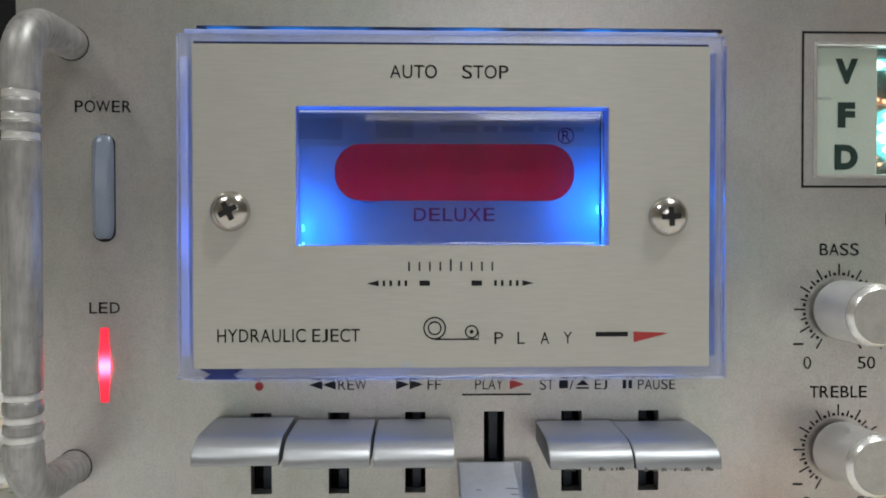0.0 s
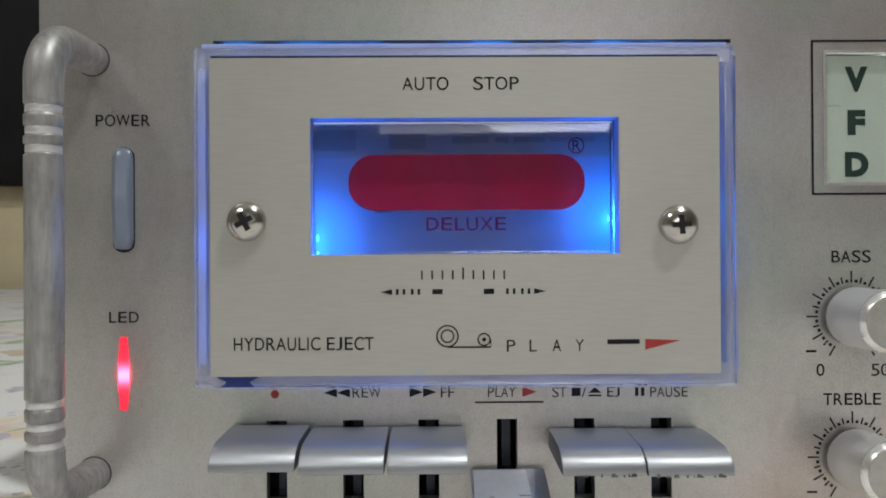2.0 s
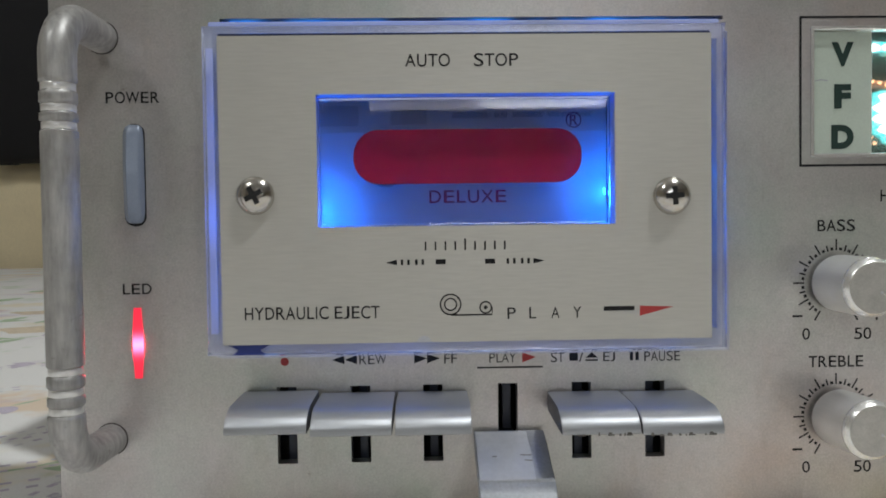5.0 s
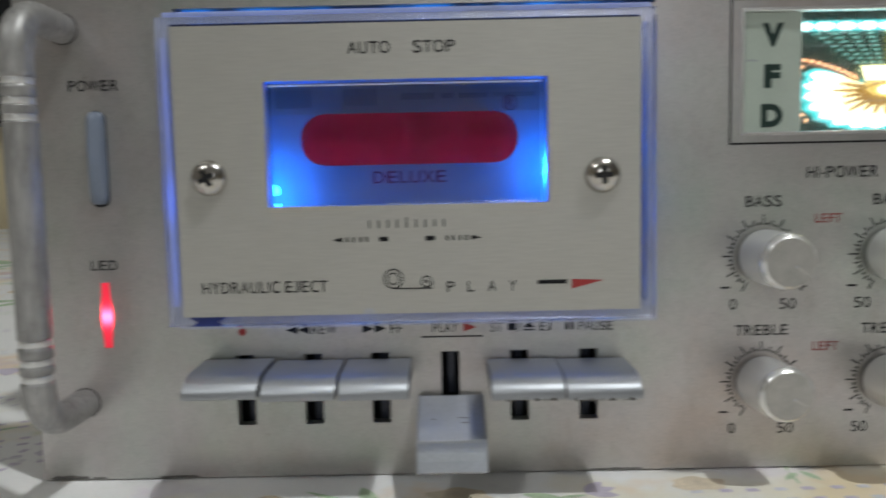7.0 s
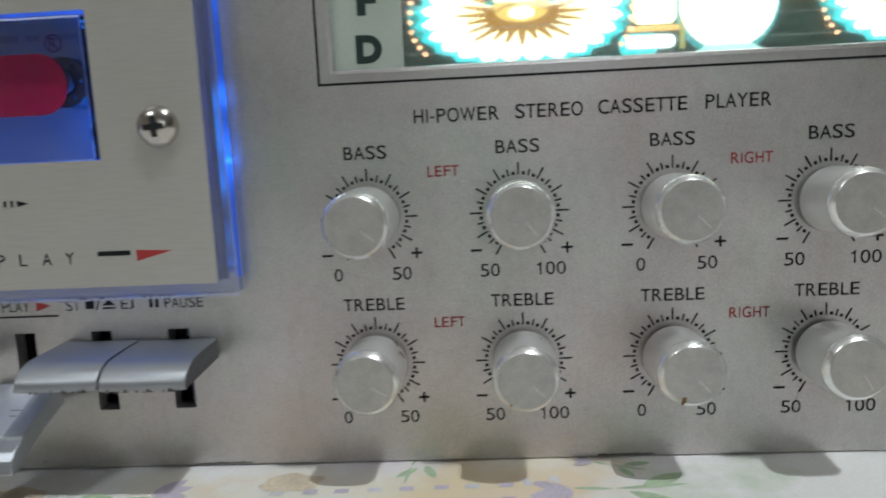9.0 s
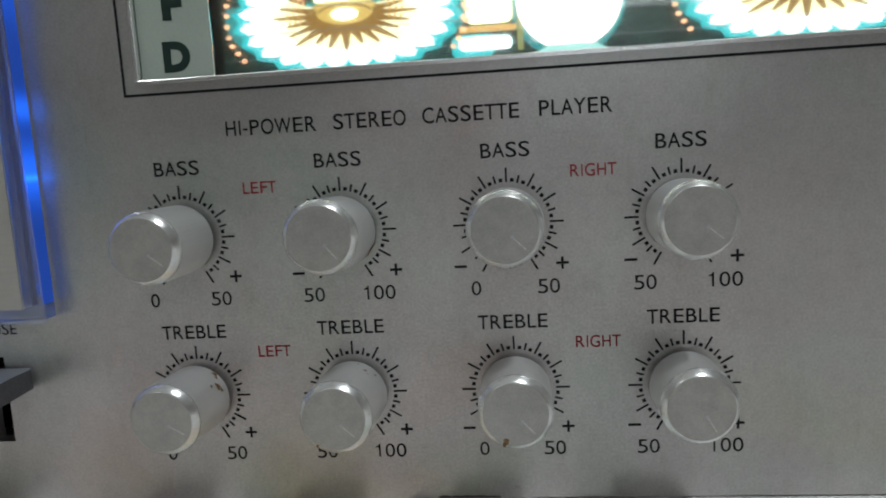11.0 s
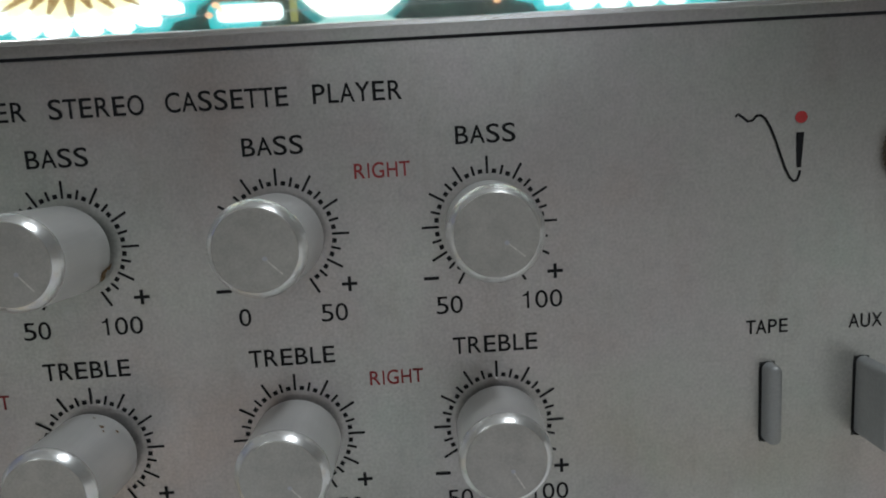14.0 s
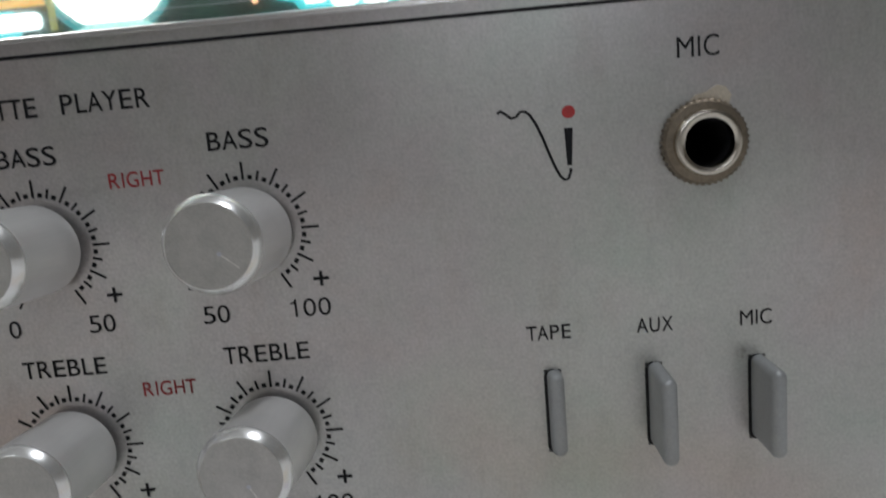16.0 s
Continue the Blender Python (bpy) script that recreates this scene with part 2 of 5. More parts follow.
def leak_bar(name, power):
    """Added blue bar for leaking light; it glows in uneven spots along its length."""
    mat, tree, b = nodes_of(name)
    b.inputs["Base Color"].default_value = (0.02, 0.04, 0.2, 1)
    b.inputs["Emission Color"].default_value = (0.02, 0.26, 1.0, 1)
    spots = noise_tex(tree, coords(tree), 85.0, 2)
    m = tree.nodes.new("ShaderNodeMath")
    m.operation = "MULTIPLY"
    m.inputs[1].default_value = power
    tree.links.new(ramp(tree, spots, [(0.42, grey(0.05)), (0.64, grey(1.0))]), m.inputs[0])
    tree.links.new(m.outputs[0], b.inputs["Emission Strength"])
    return mat


LEAK_GLOW, GAP_GLOW = leak_bar("blue_leak_glow", 1.3), leak_bar("blue_gap_glow", 1.1)
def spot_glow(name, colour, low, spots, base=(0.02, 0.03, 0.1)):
    """A low emission with bell-shaped spots painted along z: height, spread, strength of each in metres."""
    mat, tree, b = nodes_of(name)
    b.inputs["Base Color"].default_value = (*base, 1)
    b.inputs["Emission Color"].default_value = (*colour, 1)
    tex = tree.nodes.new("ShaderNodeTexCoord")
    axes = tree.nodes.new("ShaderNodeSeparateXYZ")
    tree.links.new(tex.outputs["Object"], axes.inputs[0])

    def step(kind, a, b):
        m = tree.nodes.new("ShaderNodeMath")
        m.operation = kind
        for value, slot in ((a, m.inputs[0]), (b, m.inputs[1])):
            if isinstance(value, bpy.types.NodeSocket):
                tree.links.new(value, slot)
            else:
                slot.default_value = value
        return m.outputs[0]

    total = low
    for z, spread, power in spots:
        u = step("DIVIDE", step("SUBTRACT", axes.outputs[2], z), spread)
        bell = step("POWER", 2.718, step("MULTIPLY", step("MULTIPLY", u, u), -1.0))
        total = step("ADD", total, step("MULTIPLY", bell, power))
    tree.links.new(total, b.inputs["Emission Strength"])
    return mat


# added glow under the door for the blue spill on the plate
UNDERSIDE_GLOW = glow("underside_glow", (0.03, 0.20, 1.0), 1.9)
# bright spots are painted into the emission; no lamps stand there
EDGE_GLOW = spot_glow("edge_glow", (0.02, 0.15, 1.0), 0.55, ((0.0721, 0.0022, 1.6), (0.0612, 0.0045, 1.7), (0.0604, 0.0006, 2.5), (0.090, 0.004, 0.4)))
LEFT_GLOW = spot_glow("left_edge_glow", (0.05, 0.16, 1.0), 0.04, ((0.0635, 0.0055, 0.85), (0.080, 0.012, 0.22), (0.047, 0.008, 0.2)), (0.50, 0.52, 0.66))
# dark colour that stands in for the shaded gap round the panel
GAP_DARK = surface("blue_black_gap", (0.012, 0.018, 0.06), 0.35, 0.0, grain=0.1)
BLUE_LED = glow("blue_led", (0.03, 0.26, 1.0), 1.7)
RED_LED = spot_glow("red_led", (1.0, 0.028, 0.062), 1.1, ((0.0378, 0.0016, 28.0), (0.0378, 0.004, 0.6)), (0.3, 0.01, 0.03))
PALE_GREEN = surface("pale_green_legend", (0.50, 0.57, 0.50), 0.35, 0.0, grain=0.04, blotch=0.08, blotch_scale=120)
BOARD = surface("dark_green_board", (0.045, 0.105, 0.080), 0.3, 0.0, grain=0.5, grain_scale=1200, stretch=(0.2, 1, 1), blotch=0.5, blotch_scale=180)
PETAL = glow("white_phosphor", (0.86, 1.0, 0.97), 5.5)
# for cyan segments and for the bleed drawn round white ones
CYAN = glow("cyan_phosphor_and_bleed", (0.04, 0.72, 0.72), 1.9)
YELLOW = glow("yellow_phosphor", (1.0, 0.93, 0.50), 5.5)
AMBER = glow("amber_phosphor", (1.0, 0.56, 0.15), 2.0)
BROWN = glow("brown_gold_phosphor", (0.66, 0.33, 0.05), 1.15)
GOLD = glow("gold_phosphor", (1.0, 0.66, 0.16), 1.8)
ORANGE = glow("orange_phosphor", (1.0, 0.50, 0.25), 4.2)
# haze round the lit shapes, drawn as flat emitting areas
TEAL = glow("teal_haze", (0.01, 0.27, 0.26), 2.3)
DIM_GRID = glow("dim_grid", (0.22, 0.55, 0.46), 1.5)
CHASSIS = surface("black_steel_case", (0.03, 0.03, 0.032), 0.5, 0.4, grain=0.2)
WALL = surface("beige_wall_paint", (0.74, 0.68, 0.57), 0.8, 0.0, grain=0.03, grain_scale=300, blotch=0.06, blotch_scale=3)
CEILING = surface("white_ceiling_paint", (0.86, 0.85, 0.83), 0.85, 0.0, grain=0.02, grain_scale=200)
FLOOR = surface("grey_floor_tile", (0.35, 0.33, 0.30), 0.4, 0.0, grain=0.05, grain_scale=60, blotch=0.2, blotch_scale=5)
WOOD = surface("brown_table_wood", (0.20, 0.12, 0.07), 0.45, 0.0, grain=0.25, grain_scale=60, stretch=(0.1, 1, 1))
SOFA = surface("mustard_beige_fabric", (0.84, 0.72, 0.48), 0.9, 0.0, grain=0.1, grain_scale=700, blotch=0.15, blotch_scale=8, bump=0.3)
BLACK_CLOTH = surface("black_fabric", (0.006, 0.006, 0.008), 0.85, 0.0, grain=0.3, grain_scale=600, bump=0.3)
BLUE_CLOTH = surface("navy_fabric", (0.010, 0.020, 0.055), 0.9, 0.0, grain=0.3, grain_scale=600)
LAMP_GLOW = glow("lamp_diffuser", (1.0, 0.95, 0.86), 2.0, (0.8, 0.8, 0.8))
LAMP_BODY = surface("white_lamp_body", (0.75, 0.75, 0.73), 0.5)


def cloth_material():
    """White cotton with washed-out printed sprays of orange, green and violet."""
    mat, tree, b = nodes_of("printed_cotton")
    v = coords(tree)
    weave = noise_tex(tree, coords(tree, (1, 1, 1)), 1800.0, 2)
    col = ramp(tree, weave, [(0.3, (0.85, 0.84, 0.83)), (0.7, (0.94, 0.93, 0.92))])
    for seed, scale, lo, colour, amount in ((0.0, 15.0, 0.56, (0.84, 0.56, 0.28), 0.5), (3.1, 19.0, 0.58, (0.42, 0.58, 0.32), 0.45),
                                            (7.7, 13.0, 0.57, (0.60, 0.50, 0.66), 0.45), (11.0, 9.0, 0.55, (0.88, 0.76, 0.46), 0.5)):
        m = tree.nodes.new("ShaderNodeMapping")
        m.inputs["Location"].default_value = (seed, seed * 1.7, 0)
        tree.links.new(v, m.inputs["Vector"])
        mask = ramp(tree, noise_tex(tree, m.outputs["Vector"], scale, 5, 0.6), [(lo, grey(0.0)), (lo + 0.08, grey(amount))])
        col = mix(tree, mask, col, colour)
    tree.links.new(col, b.inputs["Base Color"])
    b.inputs["Roughness"].default_value = 0.9
    bn = tree.nodes.new("ShaderNodeBump")
    bn.inputs["Strength"].default_value, bn.inputs["Distance"].default_value = 0.25, 0.0002
    tree.links.new(weave, bn.inputs["Height"])
    tree.links.new(bn.outputs["Normal"], b.inputs["Normal"])
    return mat


CLOTH = cloth_material()
PRINT_GREEN = surface("green_cloth_print", (0.56, 0.70, 0.48), 0.9, 0.0, grain=0.15, grain_scale=1500, blotch=0.25, blotch_scale=150)
PRINT_VIOLET = surface("violet_cloth_print", (0.70, 0.63, 0.74), 0.9, 0.0, grain=0.12, grain_scale=1500, blotch=0.2, blotch_scale=150)
PRINT_LILAC = surface("lilac_cloth_print", (0.80, 0.78, 0.81), 0.9, 0.0, grain=0.08, grain_scale=1500, blotch=0.15, blotch_scale=150)
PRINT_ORANGE = surface("orange_cloth_print", (0.85, 0.73, 0.56), 0.9, 0.0, grain=0.12, grain_scale=1500, blotch=0.25, blotch_scale=150)


# ---------------------------------------------------------------- shaping helpers (millimetres)
def part(name, bm, material, parent=None, label="", smooth=35.0):
    """Links a bmesh, drawn in millimetres, as one mesh object."""
    bmesh.ops.scale(bm, vec=(MM, MM, MM), verts=bm.verts)
    bmesh.ops.recalc_face_normals(bm, faces=bm.faces)
    me = bpy.data.meshes.new(name)
    bm.to_mesh(me)
    bm.free()
    return link(name, me, material, parent, label, smooth)


def link(name, me, material, parent=None, label="", smooth=35.0):
    for m in material if isinstance(material, (list, tuple)) else (material,):
        me.materials.append(m)
    if smooth:
        me.polygons.foreach_set("use_smooth", [True] * len(me.polygons))
        me.set_sharp_from_angle(angle=radians(smooth))
    ob = new(name, me)
    ob.parent = parent
    return tagged(ob, label) if label else ob


def empty(name, label, category):
    return tagged(new(name), label, category)


def box_into(bm, x0, x1, y0, y1, z0, z1, bevel=0.0, segments=2):
    made = bmesh.ops.create_cube(bm, size=1.0)["verts"]
    for v in made:
        v.co = ((x0 + x1) / 2 + v.co.x * (x1 - x0), (y0 + y1) / 2 + v.co.y * (y1 - y0), (z0 + z1) / 2 + v.co.z * (z1 - z0))
    if bevel:
        edges = list({e for v in made for e in v.link_edges})
        bmesh.ops.bevel(bm, geom=edges, offset=bevel, segments=segments, affect="EDGES", profile=0.5)
    return bm


def box(x0, x1, y0, y1, z0, z1, bevel=0.0, segments=2):
    return box_into(bmesh.new(), x0, x1, y0, y1, z0, z1, bevel, segments)


def lathe_into(bm, profile, cx=0.0, cz=0.0, n=56, cap=True, mat_of=None):
    """Turns (radius, y) round an axis along y."""
    rings = []
    for r, y in profile:
        rings.append([bm.verts.new((cx + r * math.cos(2 * math.pi * k / n), y, cz + r * math.sin(2 * math.pi * k / n))) for k in range(n)])
    for i, (a, b) in enumerate(zip(rings, rings[1:])):
        for k in range(n):
            f = bm.faces.new((a[k], a[(k + 1) % n], b[(k + 1) % n], b[k]))
            if mat_of:
                f.material_index = mat_of(i)
    if cap:
        f = bm.faces.new(rings[-1])
        if mat_of:
            f.material_index = mat_of(len(rings) - 1)
    return bm


def prism(outline, y0, y1, bm=None):
    """A flat outline of (x, z) with a depth from y0 to y1."""
    bm = bm or bmesh.new()
    a = [bm.verts.new((x, y0, z)) for x, z in outline]
    b = [bm.verts.new((x, y1, z)) for x, z in outline]
    bm.faces.new(a)
    bm.faces.new(b[::-1])
    for k in range(len(a)):
        j = (k + 1) % len(a)
        bm.faces.new((a[k], b[k], b[j], a[j]))
    return bm


def flat(outline, y, bm=None):
    bm = bm or bmesh.new()
    bm.faces.new([bm.verts.new((x, y, z)) for x, z in outline])
    return bm


def rect(x0, x1, z0, z1):
    return [(x0, z0), (x1, z0), (x1, z1), (x0, z1)]


def ellipse(cx, cz, rx, rz, n=32):
    return [(cx + rx * math.cos(2 * math.pi * k / n), cz + rz * math.sin(2 * math.pi * k / n)) for k in range(n)]


def round_rect(x0, x1, z0, z1, r, n=8):
    pts = []
    for cx, cz, a0 in ((x1 - r, z1 - r, 0), (x0 + r, z1 - r, 90), (x0 + r, z0 + r, 180), (x1 - r, z0 + r, 270)):
        for k in range(n + 1):
            a = radians(a0 + 90 * k / n)
            pts.append((cx + r * math.cos(a), cz + r * math.sin(a)))
    return pts


def holed_plate(x0, x1, z0, z1, y0, y1, holes):
    """A plate from y0 (front) to y1 (back) with rectangular openings that go through it."""
    bm = bmesh.new()
    xs = sorted({x0, x1, *(v for h in holes for v in h[:2])})
    zs = sorted({z0, z1, *(v for h in holes for v in h[2:])})
    solid = {}
    for i in range(len(xs) - 1):
        for j in range(len(zs) - 1):
            mx, mz = (xs[i] + xs[i + 1]) / 2, (zs[j] + zs[j + 1]) / 2
            solid[i, j] = not any(h[0] < mx < h[1] and h[2] < mz < h[3] for h in holes)
    verts = {}

    def vert(i, j, y):
        if (i, j, y) not in verts:
            verts[i, j, y] = bm.verts.new((xs[i], y, zs[j]))
        return verts[i, j, y]

    for (i, j), full in solid.items():
        if not full:
            continue
        bm.faces.new((vert(i, j, y0), vert(i + 1, j, y0), vert(i + 1, j + 1, y0), vert(i, j + 1, y0)))
        bm.faces.new((vert(i, j, y1), vert(i, j + 1, y1), vert(i + 1, j + 1, y1), vert(i + 1, j, y1)))
        for di, dj, a, b in ((-1, 0, (i, j), (i, j + 1)), (1, 0, (i + 1, j), (i + 1, j + 1)), (0, -1, (i, j), (i + 1, j)), (0, 1, (i, j + 1), (i + 1, j + 1))):
            if not solid.get((i + di, j + dj), False):
                bm.faces.new((vert(*a, y0), vert(*b, y0), vert(*b, y1), vert(*a, y1)))
    return bm


def stroke(points, width, y, bm=None):
    """A flat printed line of some width through (x, z) points."""
    bm = bm or bmesh.new()
    left, right = [], []
    for k, (x, z) in enumerate(points):
        ax, az = points[max(0, k - 1)]
        bx, bz = points[min(len(points) - 1, k + 1)]
        d = math.hypot(bx - ax, bz - az) or 1
        nx, nz = -(bz - az) / d * width / 2, (bx - ax) / d * width / 2
        left.append(bm.verts.new((x + nx, y, z + nz)))
        right.append(bm.verts.new((x - nx, y, z - nz)))
    for k in range(len(points) - 1):
        bm.faces.new((left[k], left[k + 1], right[k + 1], right[k]))
    return bm


def ring(cx, cz, r, width, y, bm=None, n=40):
    bm = bm or bmesh.new()
    a = [bm.verts.new((cx + (r - width / 2) * math.cos(2 * math.pi * k / n), y, cz + (r - width / 2) * math.sin(2 * math.pi * k / n))) for k in range(n)]
    b = [bm.verts.new((cx + (r + width / 2) * math.cos(2 * math.pi * k / n), y, cz + (r + width / 2) * math.sin(2 * math.pi * k / n))) for k in range(n)]
    for k in range(n):
        bm.faces.new((a[k], a[(k + 1) % n], b[(k + 1) % n], b[k]))
    return bm


# advance, left, right, foot and top of each capital of a plain grotesque, in thousandths of its size
GLYPHS = {
    "A": (667, 14, 654, 0, 718), "B": (667, 74, 627, 0, 718), "C": (722, 44, 681, -19, 737), "D": (722, 81, 674, 0, 718),
    "E": (667, 86, 616, 0, 718), "F": (611, 86, 583, 0, 718), "G": (778, 48, 704, -19, 737), "H": (722, 77, 646, 0, 718),
    "I": (278, 91, 188, 0, 718), "J": (500, 17, 428, -19, 718), "L": (556, 76, 537, 0, 718), "M": (833, 73, 761, 0, 718),
    "O": (778, 39, 739, -19, 737), "P": (667, 86, 622, 0, 718), "R": (722, 88, 684, 0, 718), "S": (667, 49, 620, -19, 737),
    "T": (611, 14, 597, 0, 718), "U": (722, 79, 644, -19, 718), "V": (667, 20, 647, 0, 718), "W": (944, 16, 928, 0, 718),
    "X": (667, 19, 648, 0, 718), "Y": (667, 14, 653, 0, 718), "0": (556, 37, 519, -19, 710), "1": (556, 120, 359, 0, 710),
    "5": (556, 32, 514, -19, 700), "-": (333, 44, 289, 232, 322), "/": (278, -17, 295, -19, 737)}


@functools.lru_cache(maxsize=None)
def glyph(char, weight):
    """The outline of one character as points from 0 to 1 and its faces."""
    curve = bpy.data.curves.new("glyph", "FONT")
    curve.body, curve.offset, curve.resolution_u = char, weight, 4
    holder = bpy.data.objects.new("glyph", curve)
    me = bpy.data.meshes.new_from_object(holder)
    bpy.data.objects.remove(holder)
    bpy.data.curves.remove(curve)
    if char == "1":
        # the plain stroke of this figure takes a short flag
        bpy.data.meshes.remove(me)
        return np.array([(0.64, 0), (1, 0), (1, 1), (0.75, 1), (0.55, 0.86), (0, 0.79), (0, 0.71), (0.64, 0.73)]), [tuple(range(8))]
    co = np.empty(len(me.vertices) * 3)
    me.vertices.foreach_get("co", co)
    co = co.reshape(-1, 3)[:, :2]
    faces = [tuple(p.vertices) for p in me.polygons]
    bpy.data.meshes.remove(me)
    return (co - co.min(0)) / np.maximum(co.max(0) - co.min(0), 1e-6), faces


def words(name, text, x0, x1, z0, z1, y, material, parent, weight=0.0, label=""):
    """Printed capitals that fill the box x0..x1, z0..z1 on the plane y."""
    pen, places = 0, []
    for char in text:
        if char == " ":
            pen += 278
            continue
        wide, left, right, foot, top = GLYPHS[char]
        places.append((char, pen + left, pen + right, foot, top))
        pen += wide
    lo, hi = places[0][1], places[-1][2]
    tall = 718 if len(text) > 1 else places[0][4]
    base = 0 if len(text) > 1 else places[0][3]
    verts, faces = [], []
    for char, left, right, foot, top in places:
        co, polys = glyph(char, weight)
        first = len(verts)
        for u, v in co:
            px, pz = (left + u * (right - left) - lo) / (hi - lo), (foot + v * (top - foot) - base) / (tall - base)
            verts.append(((x0 + px * (x1 - x0)) * MM, y * MM, (z0 + pz * (z1 - z0)) * MM))
        faces += [tuple(first + k for k in poly) for poly in polys]
    me = bpy.data.meshes.new(name)
    me.from_pydata(verts, [], faces)
    me.update()
    return link(name, me, material, parent, label, smooth=0)


# ---------------------------------------------------------------- the room
def wall_box(name, x0, x1, y0, y1, z0, z1, material, label, category):
    ob = part(name, box(x0, x1, y0, y1, z0, z1), material, None, label, smooth=0)
    return tagged(ob, label, category, kind="structure")


# unseen shell added to close the room; south and east set for plate reflections
wall_box("floor", -2200, 3700, -4600, 2200, -800, -750, FLOOR, "grey tiled room floor", "floor")
wall_box("ceiling", -2200, 3700, -4600, 2200, 1500, 1550, CEILING, "white painted ceiling", "ceiling")
wall_box("wall_north", -2200, 3700, 2100, 2200, -750, 1500, WALL, "plain beige painted wall", "wall")
wall_box("wall_south", -2200, 3700, -4600, -4500, -750, 1500, WALL, "plain beige painted wall", "wall")
wall_box("wall_west", -2200, -2100, -4500, 2100, -750, 1500, WALL, "plain beige painted wall", "wall")
wall_box("wall_east", 3600, 3700, -4500, 2100, -750, 1500, WALL, "plain beige painted wall", "wall")


def ceiling_lamp(x, y, wide):
    thing = empty("ceiling_lamp", "round white lit lamp under the ceiling", "lamp")
    tagged(thing, group="ceiling lamps")
    part("rod", box(x - 8, x + 8, y - 8, y + 8, 1440, 1500, 2), LAMP_BODY, thing)
    for name, r1, r2, depth, z, mat, label in (("body", wide, wide * 0.67, 40, 1420, LAMP_BODY, ""), ("diffuser", wide * 0.6, wide * 0.83, 8, 1395, LAMP_GLOW, "glowing white diffuser")):
        bm = bmesh.new()
        made = bmesh.ops.create_cone(bm, cap_ends=True, segments=48, radius1=r1, radius2=r2, depth=depth)["verts"]
        for v in made:
            v.co += Vector((x, y, z))
        part(name, bm, mat, thing, label)


ceiling_lamp(520, -400, 60)
ceiling_lamp(-850, -950, 190)


# unseen panel, added as the body of the light that gives the sheen
def added_panel_lamp():
    thing = empty("added_panel_lamp", "added panel lamp, out of view, that gives the plate its sheen", "lamp")
    part("body", box(-370, 1270, -4500, -4450, 780, 1120, 4), LAMP_BODY, thing)
    part("diffuser", box(-350, 1250, -4450, -4435, 800, 1100, 4), LAMP_GLOW, thing, "glowing white diffuser")


added_panel_lamp()


def table():
    thing = empty("table", "brown wooden table under the printed cloth", "table")
    part("tabletop", box(-1500, 900, -700, 1150, -33, -3, 4), WOOD, thing)
    for x in (-1430, 830):
        for y in (-630, 1080):
            part("leg", box(x - 30, x + 30, y - 30, y + 30, -750, -33, 4), WOOD, thing)


table()


def cloth_height(x, y):
    calm = min(1.0, max(0.0, (abs(x - 80) - 190) / 200) + max(0.0, (y - 250) / 200))
    fold = 1.6 * calm * noise.noise(Vector((x / 130, y / 90, 0.3))) + 0.5 * calm * noise.noise(Vector((x / 60, y / 70, 2.3)))
    return max(-2.6, fold + 0.03 * noise.noise(Vector((x / 28, y / 17, 5.1))) - 0.03)


def tablecloth():
    """One sheet with slight folds; it lies flat where the player stands."""
    bm = bmesh.new()
    xs = sorted(set(list(np.linspace(-1520, 920, 62)) + list(np.linspace(-300, 300, 61))))
    ys = sorted(set(list(np.linspace(-720, 1170, 50)) + list(np.linspace(-60, 200, 27))))
    top = {}
    for i, x in enumerate(xs):
        for j, y in enumerate(ys):
            top[i, j] = bm.verts.new((x, y, cloth_height(x, y)))
    for i in range(len(xs) - 1):
        for j in range(len(ys) - 1):
            bm.faces.new((top[i, j], top[i + 1, j], top[i + 1, j + 1], top[i, j + 1]))
    sheet = part("tablecloth", bm, CLOTH, None, "white cotton tablecloth printed with pale flowers and leaves", smooth=80)
    return tagged(sheet, "white cotton tablecloth printed with pale flowers and leaves", "tablecloth")


cloth = tablecloth()


PRINT_LIFT = [0.0]


def on_cloth(points, material, name):
    """Faint printed shapes that follow the cloth's folds."""
    bm = bmesh.new()
    for k, outline in enumerate(points):
        lift = 0.03 + PRINT_LIFT[0] + 0.004 * k
        mx, my = sum(p[0] for p in outline) / len(outline), sum(p[1] for p in outline) / len(outline)
        mid = bm.verts.new((mx, my, cloth_height(mx, my) + lift))
        rim = [bm.verts.new((x, y, cloth_height(x, y) + lift)) for x, y in outline]
        for a, b in zip(rim, rim[1:] + rim[:1]):
            bm.faces.new((mid, a, b))
    PRINT_LIFT[0] = (PRINT_LIFT[0] + 0.017) % 0.11
    part(name, bm, material, cloth, smooth=0)


def leaf(x, y, length, width, angle):
    c, s = math.cos(radians(angle)), math.sin(radians(angle))
    pts = []
    for k in range(9):
        u = k / 8
        pts.append((u * length, width / 2 * math.sin(math.pi * u) ** 0.8))
    for k in range(7, 0, -1):
        u = k / 8
        pts.append((u * length, -width / 2 * math.sin(math.pi * u) ** 0.8))
    return [(x + c * a - s * b, y + s * a + c * b) for a, b in pts]


def spray(x, y, turn, size=1.0):
    """A printed sprig: stem and leaves in green, petals in violet or orange."""
    green = [leaf(x, y, 17 * size, 1.6 * size, turn), leaf(x + 6 * size, y, 13 * size, 4.5 * size, turn + 28),
             leaf(x + 3 * size, y - 1, 12 * size, 4 * size, turn - 40), leaf(x, y, 9 * size, 1.4 * size, turn + 170)]
    on_cloth(green, PRINT_GREEN, "printed_leaf")
    bx, by = x - 9 * size * math.cos(radians(turn)), y - 9 * size * math.sin(radians(turn))
    on_cloth([leaf(bx, by, 9 * size, 4 * size, turn + 180 + a) for a in (-32, 0, 32)], PRINT_VIOLET, "printed_bud")


